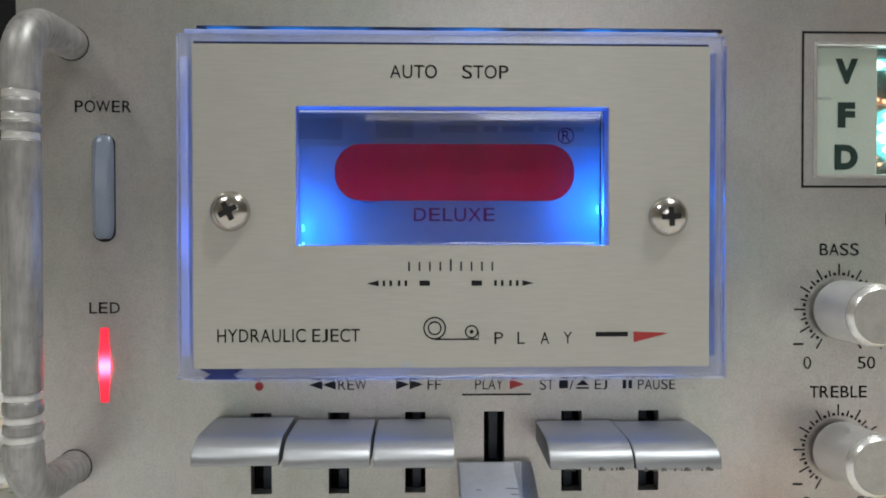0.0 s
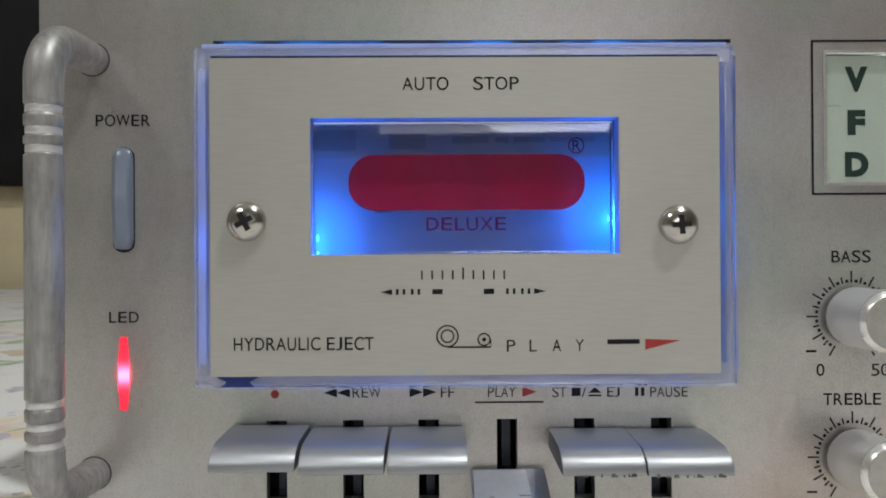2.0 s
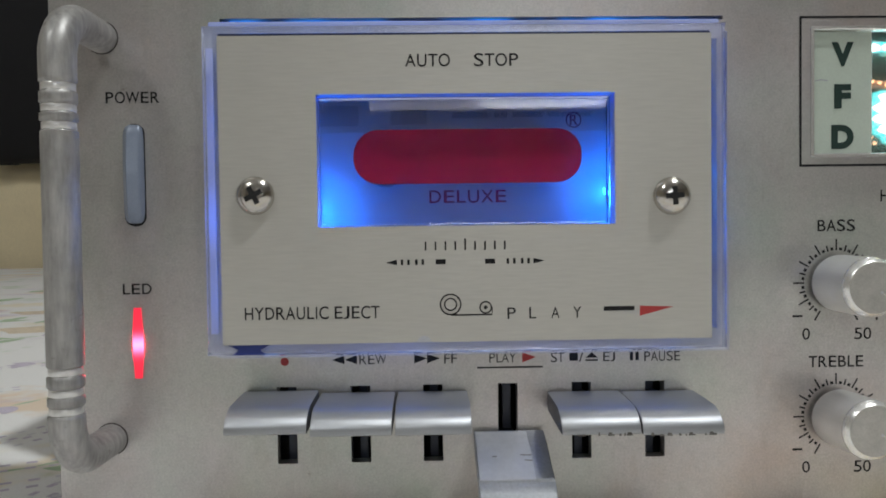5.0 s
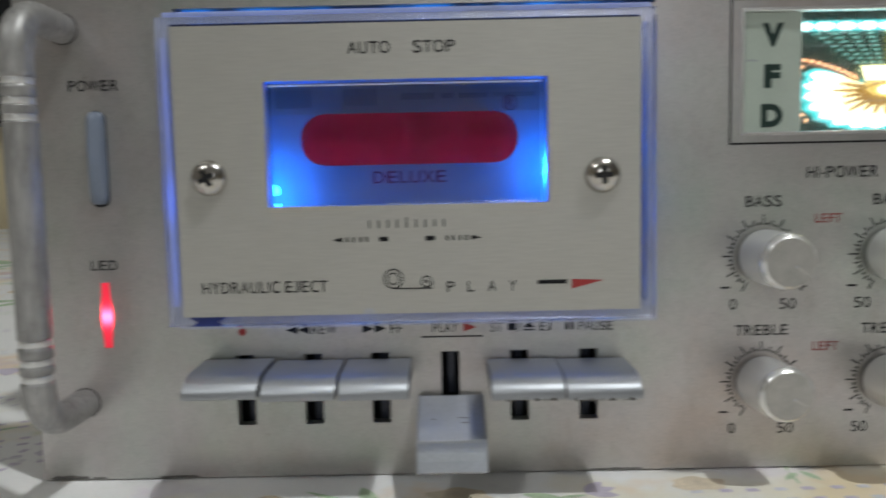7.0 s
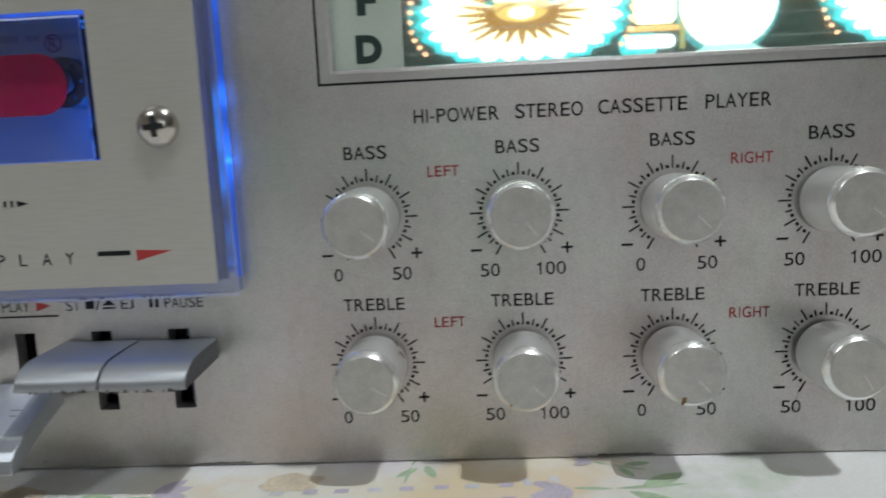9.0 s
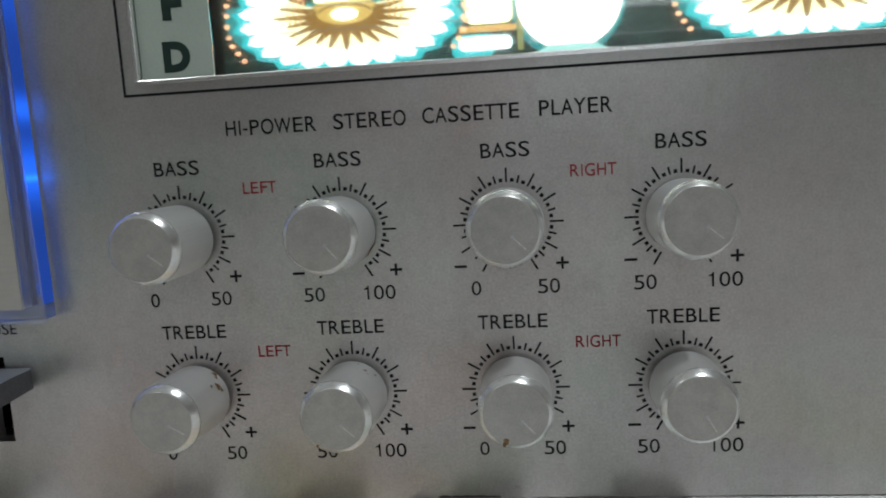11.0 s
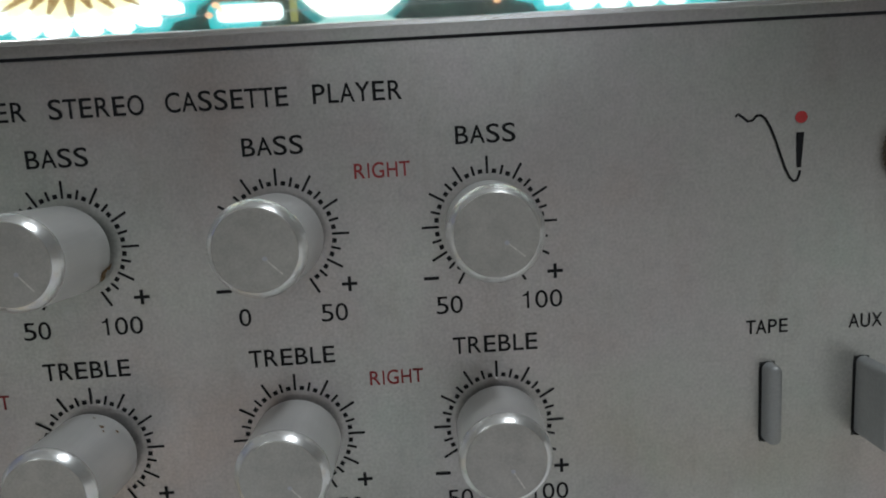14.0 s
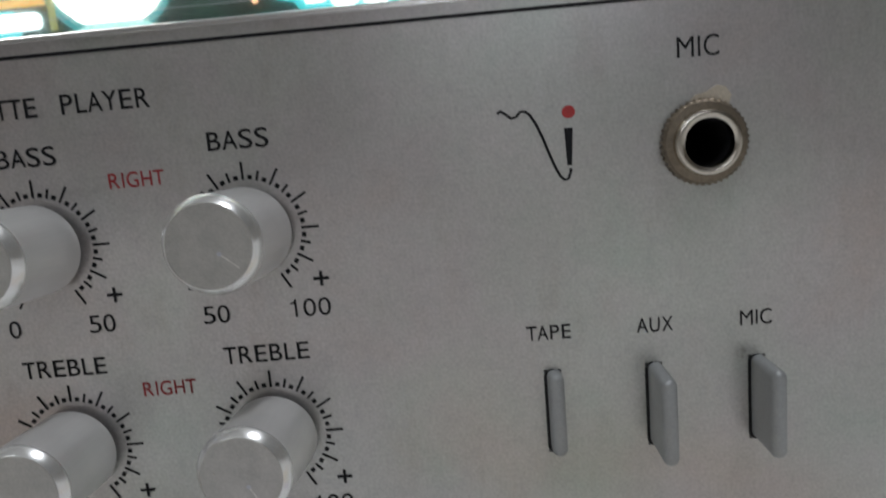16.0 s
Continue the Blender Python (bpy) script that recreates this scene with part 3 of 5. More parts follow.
def check(x, y, turn, count):
    """A printed dashed lilac band with violet squares."""
    c, s = math.cos(radians(turn)), math.sin(radians(turn))
    place = lambda a, b: (x + c * a - s * b, y + s * a + c * b)
    for off in (-2.6, 2.6):
        for k in range(count):
            u = k * 6 + 1 + 0.5 * noise.noise(Vector((x + k, off, 0)))
            on_cloth([[place(u, off - 0.8), place(u + 2.6, off - 0.8), place(u + 2.6, off + 0.8), place(u, off + 0.8)]], PRINT_VIOLET if k % 3 else PRINT_LILAC, "printed_check")


def blossom(x, y, r):
    petals = [(x + r * (0.85 + 0.12 * math.cos(4 * a + x)) * math.cos(a + 0.4), y + 0.6 * r * (0.85 + 0.12 * math.cos(5 * a)) * math.sin(a + 0.4))
              for a in (k * math.pi / 30 for k in range(60))]
    on_cloth([petals], PRINT_ORANGE, "printed_blossom")


def sofa():
    thing = empty("sofa", "mustard-beige fabric sofa beyond the table", "sofa")
    bm = bmesh.new()
    nx, nz = 40, 14
    grid = {}
    for i in range(nx + 1):
        for j in range(nz + 1):
            x = -1700 + 2400 * i / nx
            h = 235 + 26 * noise.noise(Vector((x / 160, 0.4, 0))) + 10 * noise.noise(Vector((x / 50, 3.4, 0)))
            z = -740 + (h + 740) * j / nz
            y = 1235 + 18 * noise.noise(Vector((x / 120, z / 110, 1.7))) + (30 if j == nz else 0)
            grid[i, j] = bm.verts.new((x, y, z))
    back = {i: bm.verts.new((-1700 + 2400 * i / nx, 1480, 200)) for i in range(nx + 1)}
    foot = {i: bm.verts.new((-1700 + 2400 * i / nx, 1480, -740)) for i in range(nx + 1)}
    for i in range(nx):
        for j in range(nz):
            bm.faces.new((grid[i, j], grid[i + 1, j], grid[i + 1, j + 1], grid[i, j + 1]))
        bm.faces.new((grid[i, nz], grid[i + 1, nz], back[i + 1], back[i]))
        bm.faces.new((back[i], back[i + 1], foot[i + 1], foot[i]))
    part("backrest", bm, SOFA, thing, smooth=70)
    for x in (-1600, 600):
        part("foot", box(x - 30, x + 30, 1300, 1400, -750, -735), WOOD, thing)


sofa()


def lump(name, centre, size, seed, material, label, category):
    bm = bmesh.new()
    bmesh.ops.create_icosphere(bm, subdivisions=4, radius=1.0)
    for v in bm.verts:
        d = 1 + 0.20 * noise.noise(v.co * 1.6 + Vector((seed, 0, 0))) + 0.07 * noise.noise(v.co * 5 + Vector((0, seed, 0)))
        z = max(v.co.z * d, -0.95)
        v.co = Vector((centre[0] + v.co.x * d * size[0], centre[1] + v.co.y * d * size[1], centre[2] + z * size[2]))
    return tagged(part(name, bm, material, None, label, smooth=80), label, category)


bag = empty("black_bag", "soft black fabric bag lying on the sofa back", "bag")
lump("body", (-740, 1205, 410), (330, 90, 235), 1.5, BLACK_CLOTH, "", "").parent = bag
bm = bmesh.new()
for k in range(24):
    a = math.pi * k / 24
    x, z = -700 + 150 * math.cos(a), 600 + 120 * math.sin(a)
    box_into(bm, x - 12, x + 12, 1180, 1220, z - 12, z + 12)
part("strap", bm, BLUE_CLOTH, bag, "dark blue strap")

# ---------------------------------------------------------------- the cassette player
player = empty("cassette_player", "silver hi-fi stereo cassette player with lit blue door on the tablecloth", "cassette player")
SLOT_X = (-37.3, -22.0, -6.9, 8.8, 24.3, 39.8)
DIAL_X = (78.4, 106.5, 134.4, 162.4)
DIAL_Z = (48.5, 20.2)
WELL_HOLE = (-49.5, 52.6, 39.5, 99.5)
VFD_HOLE = (73.4, 223.2, 75.4, 101.6)
holes = [WELL_HOLE, VFD_HOLE, (-69.3, -65.9, 63.6, 82.2), (-49.6, 54.4, 103.7, 104.5)]
holes += [(218.3, 224.5, 52.0, 58.2)]
holes += [(x - 2.05, x + 2.05, 12.3, 28.4) for x in SLOT_X]
BUTTONS = ((200.8, 2.4), (214.3, 7.2), (227.9, 7.0))
holes += [(x - 1.25, x + 1.0, 14.7, 26.5) for x, _ in BUTTONS]
faceplate = part("faceplate", holed_plate(-84.2, 292, 0.3, 124, 0, 3, holes), PLATE, player, "satin silver front plate", smooth=0)
part("case", box(-78, 286, 30, 240, 3, 121, 1), CHASSIS, player, "black steel case")
for x0, x1, z0, z1 in ((-84, -52, 1, 123), (54, 72, 1, 123), (225, 291, 1, 123)):
    part("case_rib", box(x0 + 6, x1 - 1, 24, 30.5, z0 + 2, z1 - 2), CHASSIS, player)


def lettering(text, x, z, width, height, material=INK, parent=None, y=-0.08, weight=0.007):
    return words("lettering", text, x - width / 2, x + width / 2, z - height / 2, z + height / 2, y, material, parent or faceplate, weight)


lettering("POWER", -67.6, 88.6, 10.9, 2.3)
lettering("LED", -67.6, 49.3, 5.9, 2.2)
lettering("HI-POWER", 95.6, 66.7, 15.6, 2.5)
lettering("STEREO", 112.4, 66.75, 12.2, 2.5)
lettering("CASSETTE", 129.1, 66.8, 15.8, 2.5)
lettering("PLAYER", 146.0, 66.85, 11.6, 2.5)
lettering("MIC", 221.1, 66.9, 5.2, 2.5, weight=0)
lettering("TAPE", 200.5, 31.7, 5.9, 2.0)
lettering("AUX", 214.5, 31.7, 4.8, 2.0)
lettering("MIC", 227.7, 31.7, 4.1, 2.0, weight=0)
for x in (92.5, 148.5):
    for z in (56.6, 28.0):
        left = x < 100
        lettering("LEFT" if left else "RIGHT", x + (0.2 if left else 0), z, 5.8 if left else 7.4, 2.0, DULL_RED)

# rubbed lower edge of the plate
for x0, x1, h in ((-82.5, -74.0, 1.3), (-73.2, -70.0, 0.8), (-58.0, -49.0, 0.7), (40.0, 52.0, 0.6), (120.0, 131.0, 0.6)):
    n = 14
    top = [(x0 + (x1 - x0) * k / n, 0.4 + h * (0.35 + 0.65 * abs(noise.noise(Vector((x0 + k * 0.37, 1.1, 0)))) + 0.2 * math.sin(math.pi * k / n))) for k in range(n + 1)]
    part("edge_wear", flat([(x0, 0.35), *top, (x1, 0.35)][::-1], -0.03), KEY_WEAR, faceplate, smooth=0)
# key legends
part("legend_dot", flat(ellipse(-37.6, 33.7, 0.85, 0.85), -0.08), RED_INK, faceplate, smooth=0)


def arrow(x0, x1, z, h, material, bm=None):
    part("legend_arrow", flat([(x0, z - h / 2), (x1, z), (x0, z + h / 2)], -0.08), material, faceplate, smooth=0)


arrow(-25.2, -27.8, 33.9, 1.9, INK)
arrow(-22.6, -25.2, 33.9, 1.9, INK)
lettering("REW", -19.3, 33.9, 5.6, 2.0, weight=0)
arrow(-10.7, -8.0, 33.9, 2.0, INK)
arrow(-8.0, -5.3, 33.9, 2.0, INK)
lettering("FF", -3.1, 33.8, 2.7, 2.0, weight=0)
lettering("PLAY", 7.8, 33.8, 5.6, 2.0, weight=0)
arrow(11.9, 14.8, 33.8, 2.1, RED_INK)
part("legend_line", flat(rect(2.4, 16.2, 31.6, 31.95), -0.08), INK, faceplate, smooth=0)
lettering("ST", 19.3, 33.7, 2.8, 2.0, weight=0)
part("legend_stop", flat(rect(21.8, 23.6, 32.9, 34.6), -0.08), INK, faceplate, smooth=0)
lettering("/", 24.3, 33.7, 1.0, 2.2, weight=0)
part("legend_eject", flat([(25.2, 33.5), (27.8, 33.5), (26.5, 34.7)], -0.08), INK, faceplate, smooth=0)
part("legend_eject_bar", flat(rect(25.2, 27.8, 32.8, 33.15), -0.08), INK, faceplate, smooth=0)
lettering("EJ", 30.2, 33.7, 2.5, 2.0, weight=0)
for x in (34.9, 36.1):
    part("legend_pause", flat(rect(x - 0.35, x + 0.35, 32.8, 34.6), -0.08), INK, faceplate, smooth=0)
lettering("PAUSE", 41.4, 33.6, 7.6, 2.0, weight=0)

# wavy emblem: a line, a tapered bar and a red dot
wave = [(195.8, 60.8), (196.2, 61.1), (196.8, 60.7), (197.5, 60.1), (198.1, 60.2), (198.7, 60.8), (199.3, 60.8), (199.9, 60.3), (200.6, 59.1),
        (201.3, 57.4), (202.0, 55.4), (202.7, 53.5), (203.3, 52.3), (203.8, 51.8), (204.3, 51.9), (204.6, 52.6), (204.7, 53.2)]
part("emblem_line", stroke(wave, 0.36, -0.08), INK, faceplate, smooth=0)
part("emblem_bar", flat([(204.25, 53.6), (204.85, 53.6), (205.2, 58.3), (204.1, 58.3)], -0.08), INK, faceplate, smooth=0)
part("emblem_dot", flat(ellipse(204.75, 60.3, 0.85, 0.8), -0.08), RED_INK, faceplate, smooth=0)


# ---------------------------------------------------------------- handle
def handle():
    bm = bmesh.new()
    x, z0, z1, out, bend, rad = -73.6, 18.2, 100.8, -18.5, 8.5, 3.2
    path = [(0.5, z1), (out + bend, z1)]
    path += [(out + bend - bend * math.sin(radians(a)), z1 - bend + bend * math.cos(radians(a))) for a in range(10, 91, 10)]
    marks = (87.2, 83.4, 80.2, 36.0, 32.2, 28.9)
    levels = sorted({round(v, 3) for v in [*np.linspace(90.5, 27.4, 40), *(g + d for g in marks for d in (-1.0, -0.75, 0.75, 1.0))]}, reverse=True)
    path += [(out, z) for z in levels]
    path += [(out + bend - bend * math.cos(radians(a)), z0 + bend - bend * math.sin(radians(a))) for a in range(0, 91, 10)]
    path += [(0.5, z0)]
    rings, n = [], 24
    for k, (y, z) in enumerate(path):
        (ya, za), (yb, zb) = path[max(0, k - 1)], path[min(len(path) - 1, k + 1)]
        d = math.hypot(yb - ya, zb - za)
        ty, tz = (yb - ya) / d, (zb - za) / d
        r = rad * (1 + 0.012 * noise.noise(Vector((k * 0.4, 0, 0))))
        if y == out and any(abs(z - g) < 0.8 for g in marks):
            r -= 0.34
        rings.append([bm.verts.new((x + r * math.cos(2 * math.pi * i / n), y - tz * r * math.sin(2 * math.pi * i / n), z + ty * r * math.sin(2 * math.pi * i / n)))
                      for i in range(n)])
    for a, b in zip(rings, rings[1:]):
        for i in range(n):
            bm.faces.new((a[i], a[(i + 1) % n], b[(i + 1) % n], b[i]))
    bar = part("handle", bm, HANDLE, player, "worn cast aluminium carrying handle", smooth=60)
    for z in (z0, z1):
        # thin dark ring where the foot meets the plate
        part("foot_seat", lathe_into(bmesh.new(), [(rad + 0.22, 0.02), (rad + 0.2, -0.1), (rad + 0.08, -0.2), (rad - 0.1, -0.1)], x, z, 28), FOOT_DARK, bar, "dark ring round the handle foot")
    for z in marks:
        bm = bmesh.new()
        prof = [(rad - 0.4, -0.74), (rad - 0.24, -0.5), (rad - 0.27, 0.0), (rad - 0.24, 0.5), (rad - 0.4, 0.74)]
        rs = [[bm.verts.new((x + r * math.cos(2 * math.pi * i / n), out + r * math.sin(2 * math.pi * i / n), z + h)) for i in range(n)] for r, h in prof]
        for a, b in zip(rs, rs[1:]):
            for i in range(n):
                bm.faces.new((a[i], a[(i + 1) % n], b[(i + 1) % n], b[i]))
        part("groove_ring", bm, GROOVE, bar, "bright turned groove", smooth=50)


handle()


# ---------------------------------------------------------------- power switch, red lamp
def pill_button(name, x, z0, z1, width, front, material, dome=0.0):
    bm = bmesh.new()
    r = width / 2
    base = round_rect(x - r, x + r, z0, z1, r * 0.97, 8)
    cz, hz = (z0 + z1) / 2, (z1 - z0) / 2

    def layer(inset, y, bulge):
        out = []
        for px, pz in base:
            qx = x + (px - x) * (1 - inset / r)
            qz = cz + (pz - cz) * (1 - inset / hz)
            out.append(bm.verts.new((qx, y - bulge * (1 - ((qz - cz) / hz) ** 2), qz)))
        return out

    loops = [layer(0, 6, 0), layer(0, -front + 0.7, dome), layer(0.18, -front + 0.25, dome), layer(0.5, -front, dome), layer(r * 0.8, -front - 0.1, dome)]
    for a, b in zip(loops, loops[1:]):
        for k in range(len(a)):
            j = (k + 1) % len(a)
            bm.faces.new((a[k], a[j], b[j], b[k]))
    bm.faces.new(loops[-1])
    return part(name, bm, material, player, smooth=50)


# flat black sheet on the plate stands in for shade round the button
part("button_shade", flat(round_rect(-69.75, -65.3, 62.2, 83.2, 2.0), -0.06), BLACK, faceplate, smooth=0)


def rocker(x, z0, z1):
    """A narrow rocker with a ridge along it, fullest at mid height."""
    bm = bmesh.new()
    section = [(-2.05, 1.5), (-2.05, -0.7), (-1.85, -1.0), (-0.75, -2.75), (-0.45, -2.9), (1.6, -2.45), (1.95, -2.1), (2.05, -1.6), (2.05, 1.5)]
    rows, n = [], 28
    for k in range(n + 1):
        u = -math.cos(math.pi * k / n)
        narrow = (1 - abs(u) ** 10) ** 0.35 if abs(u) < 1 else 0.0
        swell = 0.62 + 0.38 * (1 - u * u)
        rows.append([bm.verts.new((x + px * (0.25 + 0.75 * narrow), py if py > 0 else py * swell * (0.35 + 0.65 * narrow), (z0 + z1) / 2 + u * (z1 - z0) / 2)) for px, py in section])
    for a, b in zip(rows, rows[1:]):
        for k in range(len(section) - 1):
            bm.faces.new((a[k], a[k + 1], b[k + 1], b[k]))
    bm.faces.new(rows[0])
    bm.faces.new(rows[-1][::-1])
    part("power_button", bm, SWITCH_BLUE, player, "blue-grey plastic rocker power button", smooth=28)


rocker(-67.6, 62.8, 83.0)
for (x, front) in BUTTONS:
    # black sheet on the plate for the dark gap round each button
    part("button_shade", flat(round_rect(x - 1.35, x + 1.0, 14.6, 26.6, 1.1), -0.06), BLACK, faceplate, smooth=0)
    pill_button("source_button", x + 0.1, 14.8, 26.5, 2.05, front, SWITCH_GREY)
# added black sheets behind the button openings; they stand in for shade
part("button_dark_sheet", box(-72, -63, 6.5, 8, 60, 86), BLACK, player)
part("button_dark_sheet", box(196, 232, 6.5, 8, 12, 29), BLACK, player)

lens = [(-68.35, 30.8), (-66.9, 30.8), (-66.6, 35.5), (-66.6, 40.5), (-66.9, 45.4), (-68.35, 45.4), (-68.65, 40.5), (-68.65, 35.5)]
part("power_led", prism(lens, -0.35, -0.02), RED_LED, player, "glowing red power lamp", smooth=0)


# ---------------------------------------------------------------- cassette well behind the door
def cassette_well():
    bm = bmesh.new()
    x0, x1, z0, z1 = WELL_HOLE
    box_into(bm, x0 - 1.5, x1 + 3.4, 16, 18, z0 - 1.5, z1 + 7.5)
    box_into(bm, x0 - 1.5, x0 - 0.2, 3, 16, z0 - 1.5, z1 + 7.5)
    box_into(bm, x1 + 2.1, x1 + 3.4, 3, 16, z0 - 1.5, z1 + 7.5)
    box_into(bm, x0 - 0.2, x1 + 0.2, 3, 16, z0 - 1.5, z0 - 0.2)
    box_into(bm, x0 - 0.2, x1 + 0.2, 3, 16, z1 + 6.2, z1 + 7.5)
    well = part("cassette_well", bm, WELL, player, "pale plastic cassette well lit blue", smooth=0)
    for x, hz in ((-16.8, 75.5), (18.2, 76.9)):
        bm = lathe_into(bmesh.new(), [(5.0, 16), (5.0, 10.0), (4.9, 9.5), (2.6, 9.4), (2.6, 8.2), (2.2, 7.8)], x, hz, 28)
        for k in range(6):
            a = math.pi * k / 3
            box_into(bm, x + 3.4 * math.cos(a) - 0.5, x + 3.4 * math.cos(a) + 0.5, 8.6, 9.6, hz + 3.4 * math.sin(a) - 0.5, hz + 3.4 * math.sin(a) + 0.5)
        part("reel_hub", bm, HUB, well, "dark plastic reel hub")
    # grey band with darker bars across the upper part of the well
    part("grey_band", box(-34, 36, 15.6, 15.9, 82.8, 91), WELL_BAND, well, "grey band with darker bars across the upper well")
    for x, w, h in ((-27.0, 8.6, 4.6), (-11.4, 8.2, 4.0), (2.4, 8.0, 1.6), (9.4, 3.0, 1.3), (15.5, 7.0, 1.2), (25.0, 10.0, 1.1)):
        part("grey_bar", flat(rect(x - w / 2, x + w / 2, 86.6 - h / 2, 86.6 + h / 2), 15.5), WELL_BAND_BAR, well, smooth=0)
    return well


well = cassette_well()
for x, z in ((-34.5, 64.0), (36.0, 68.0)):
    bm = lathe_into(bmesh.new(), [(1.5, 16.0), (1.5, 11.5), (1.2, 10.5), (0.6, 10.1)], x, z, 20)
    part("blue_led", bm, BLUE_LED, well, "glowing blue lamp bead")
    lamp("blue_led_light", "POINT", pose((x + (2.6 if x < 0 else -2.6)) * MM, 13.4 * MM, (z + 1.0) * MM), BLUE_POWER, (0.015, 0.22, 1.0), 0.0012)
# ---------------------------------------------------------------- door
DOOR_Y = -4.4
door_holes = [(-48.95, 50.15, 38.05, 100.4)]
bm = holed_plate(-52.3, 53.4, 35.9, 102.0, -4.1, -0.5, door_holes)
rim = [e for e in bm.edges if all(v.co.y < -4 and (v.co.x < -52 or v.co.x > 53 or v.co.z < 36 or v.co.z > 101.5) for v in e.verts)]
inner = [e for e in bm.edges if all(v.co.y < -4 and abs(v.co.z - 100.4) < 0.1 for v in e.verts) and e not in rim]
bmesh.ops.bevel(bm, geom=inner, offset=0.45, segments=3, affect="EDGES", profile=0.5)
rim = [e for e in bm.edges if all(v.co.y < -4 and (v.co.x < -52 or v.co.x > 53 or v.co.z < 36 or v.co.z > 101.5) for v in e.verts)]
bmesh.ops.bevel(bm, geom=rim, offset=0.6, segments=3, affect="EDGES", profile=0.5)
door = part("cassette_door", bm, ACRYLIC, player, "clear acrylic door rim with a blue glow put into its material", smooth=0)
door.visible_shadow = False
# added bar, no lamp: it puts the blue light into the gap
part("gap_glow", box(-48, 53.4, 1.4, 1.9, 103.3, 104.9), GAP_GLOW, door, "added glowing bar for the blue light in the gap above the door", smooth=0)
# added strip: the blue light above the door is its own emission
part("blue_glow_strip", box(-51.8, 53.4, -0.7, 0.4, 102.15, 103.7, 0.3), FROST, door, "added frosted strip that glows for the blue light above the door")
# added dark parts for the gap; this strip is placed for views from the right
part("panel_gap_dark", box(50.2, 51.3, -0.46, -0.36, 38.2, 99.8), GAP_DARK, door, "added blue-black part for the shaded gap behind the panel", smooth=0)
part("panel_gap_dark", holed_plate(-48.9, 50.1, 38.1, 100.35, -4.0, -0.4, [(-46.5, 47.5, 41.5, 97.5)]), GAP_DARK, door, "added blue-black part for the shaded gap behind the panel", smooth=0)
# added bars glow for light leaking round the panel; the right one shows obliquely
for x0, x1, y0, y1 in ((-49.12, -48.92, -2.4, -0.5), (49.3, 51.3, 4.2, 4.8)):
    part("leak_glow_bar", box(x0, x1, y0, y1, 40, 98), LEAK_GLOW, door, "added glowing bar for blue light leaking past the panel edge", smooth=0)
part("leak_glow_bar", box(-46, 50, -2.0, -0.5, 100.37, 100.55), LEAK_GLOW, door, "added glowing bar for blue light leaking past the panel edge", smooth=0)
part("leak_glow_bar", box(-46, 48, -2.0, -0.5, 37.9, 38.08), LEAK_GLOW, door, "added glowing bar for blue light leaking past the panel edge", smooth=0)
# thin added strips: the light in the acrylic edges is their emission
part("painted_edge_glow", box(-52.0, -50.6, -1.0, -0.6, 40.0, 98.0), LEFT_GLOW, door, "added strip with a blue glow painted along the acrylic edge", smooth=0)
part("painted_edge_glow", box(53.42, 53.55, -3.7, -0.7, 38.5, 99.5), EDGE_GLOW, door, "added strip with a deep blue glow painted along the acrylic edge", smooth=0)
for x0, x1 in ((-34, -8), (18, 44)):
    part("painted_edge_glow", box(x0, x1, -2.6, -0.9, 35.72, 35.86), UNDERSIDE_GLOW, door, "added glowing strip that tints the plate below the door blue", smooth=0)
WIN = (-29.6, 30.6, 61.5, 88.1)
part("door_panel", holed_plate(-49.0, 50.2, 38.0, 99.8, DOOR_Y - 0.2, DOOR_Y + 0.29, [WIN]), PANEL, door, "brushed silver-beige metal door panel", smooth=0)
# the opening's side walls carry the blue light in their colour; the clear pane sits at their back
part("window_frame", holed_plate(WIN[0] - 0.7, WIN[1] + 0.7, WIN[2] - 0.7, WIN[3] + 0.7, DOOR_Y + 0.3, -0.45, [(WIN[0] + 0.05, WIN[1] - 0.05, WIN[2] + 0.05, WIN[3] - 0.05)]), FRAME_BLUE_LIT, door, "window surround coloured blue for the lamp light on it", smooth=0)
pane = part("door_window", box(WIN[0] + 0.45, WIN[1] - 1.1, -4.1, -0.9, WIN[2] + 0.12, WIN[3] - 0.75, 0.45, 2), WINDOW, door, "thick clear acrylic window block lit blue from behind", smooth=0)
pane.visible_shadow = False
# highlights along the window block's edges, added as thin strips
part("window_highlight", box(WIN[0] + 0.7, WIN[1] - 1.3, -4.2, -3.95, WIN[3] - 1.12, WIN[3] - 0.78, 0.1), PANE_HIGHLIGHT, pane, "pale strip drawn as the highlight on the window block's upper edge", smooth=0)
part("window_highlight", box(WIN[1] - 1.42, WIN[1] - 1.2, -4.2, -3.95, WIN[2] + 0.4, WIN[3] - 1.2, 0.08), PANE_EDGE_CLEAR, pane, "clear strip drawn as the glint on the window block's side edge", smooth=0)
part("window_badge", prism(round_rect(-22.5, 24.4, 70.2, 81.3, 5.2, 12), -0.62, -0.5), MAROON, door, "maroon rounded badge print")
words("lettering", "DELUXE", -7.1, 8.7, 66.2, 68.8, -0.72, PURPLE_INK, door, 0.007)
words("lettering", "R", 22.0, 23.6, 81.9, 84.0, -0.64, PURPLE_INK, door, 0.004)
part("mark_ring", ring(22.75, 82.95, 1.5, 0.24, -0.64), PURPLE_INK, door, smooth=0)
PY = DOOR_Y - 0.28
for text, x0, x1, z in (("AUTO", -11.6, -2.6, 94.7), ("STOP", 2.2, 11.1, 94.7), ("HYDRAULIC EJECT", -44.5, -17.4, 44.3)):
    words("lettering", text, x0, x1, z - 1.25, z + 1.25, PY, INK, door, 0.004)
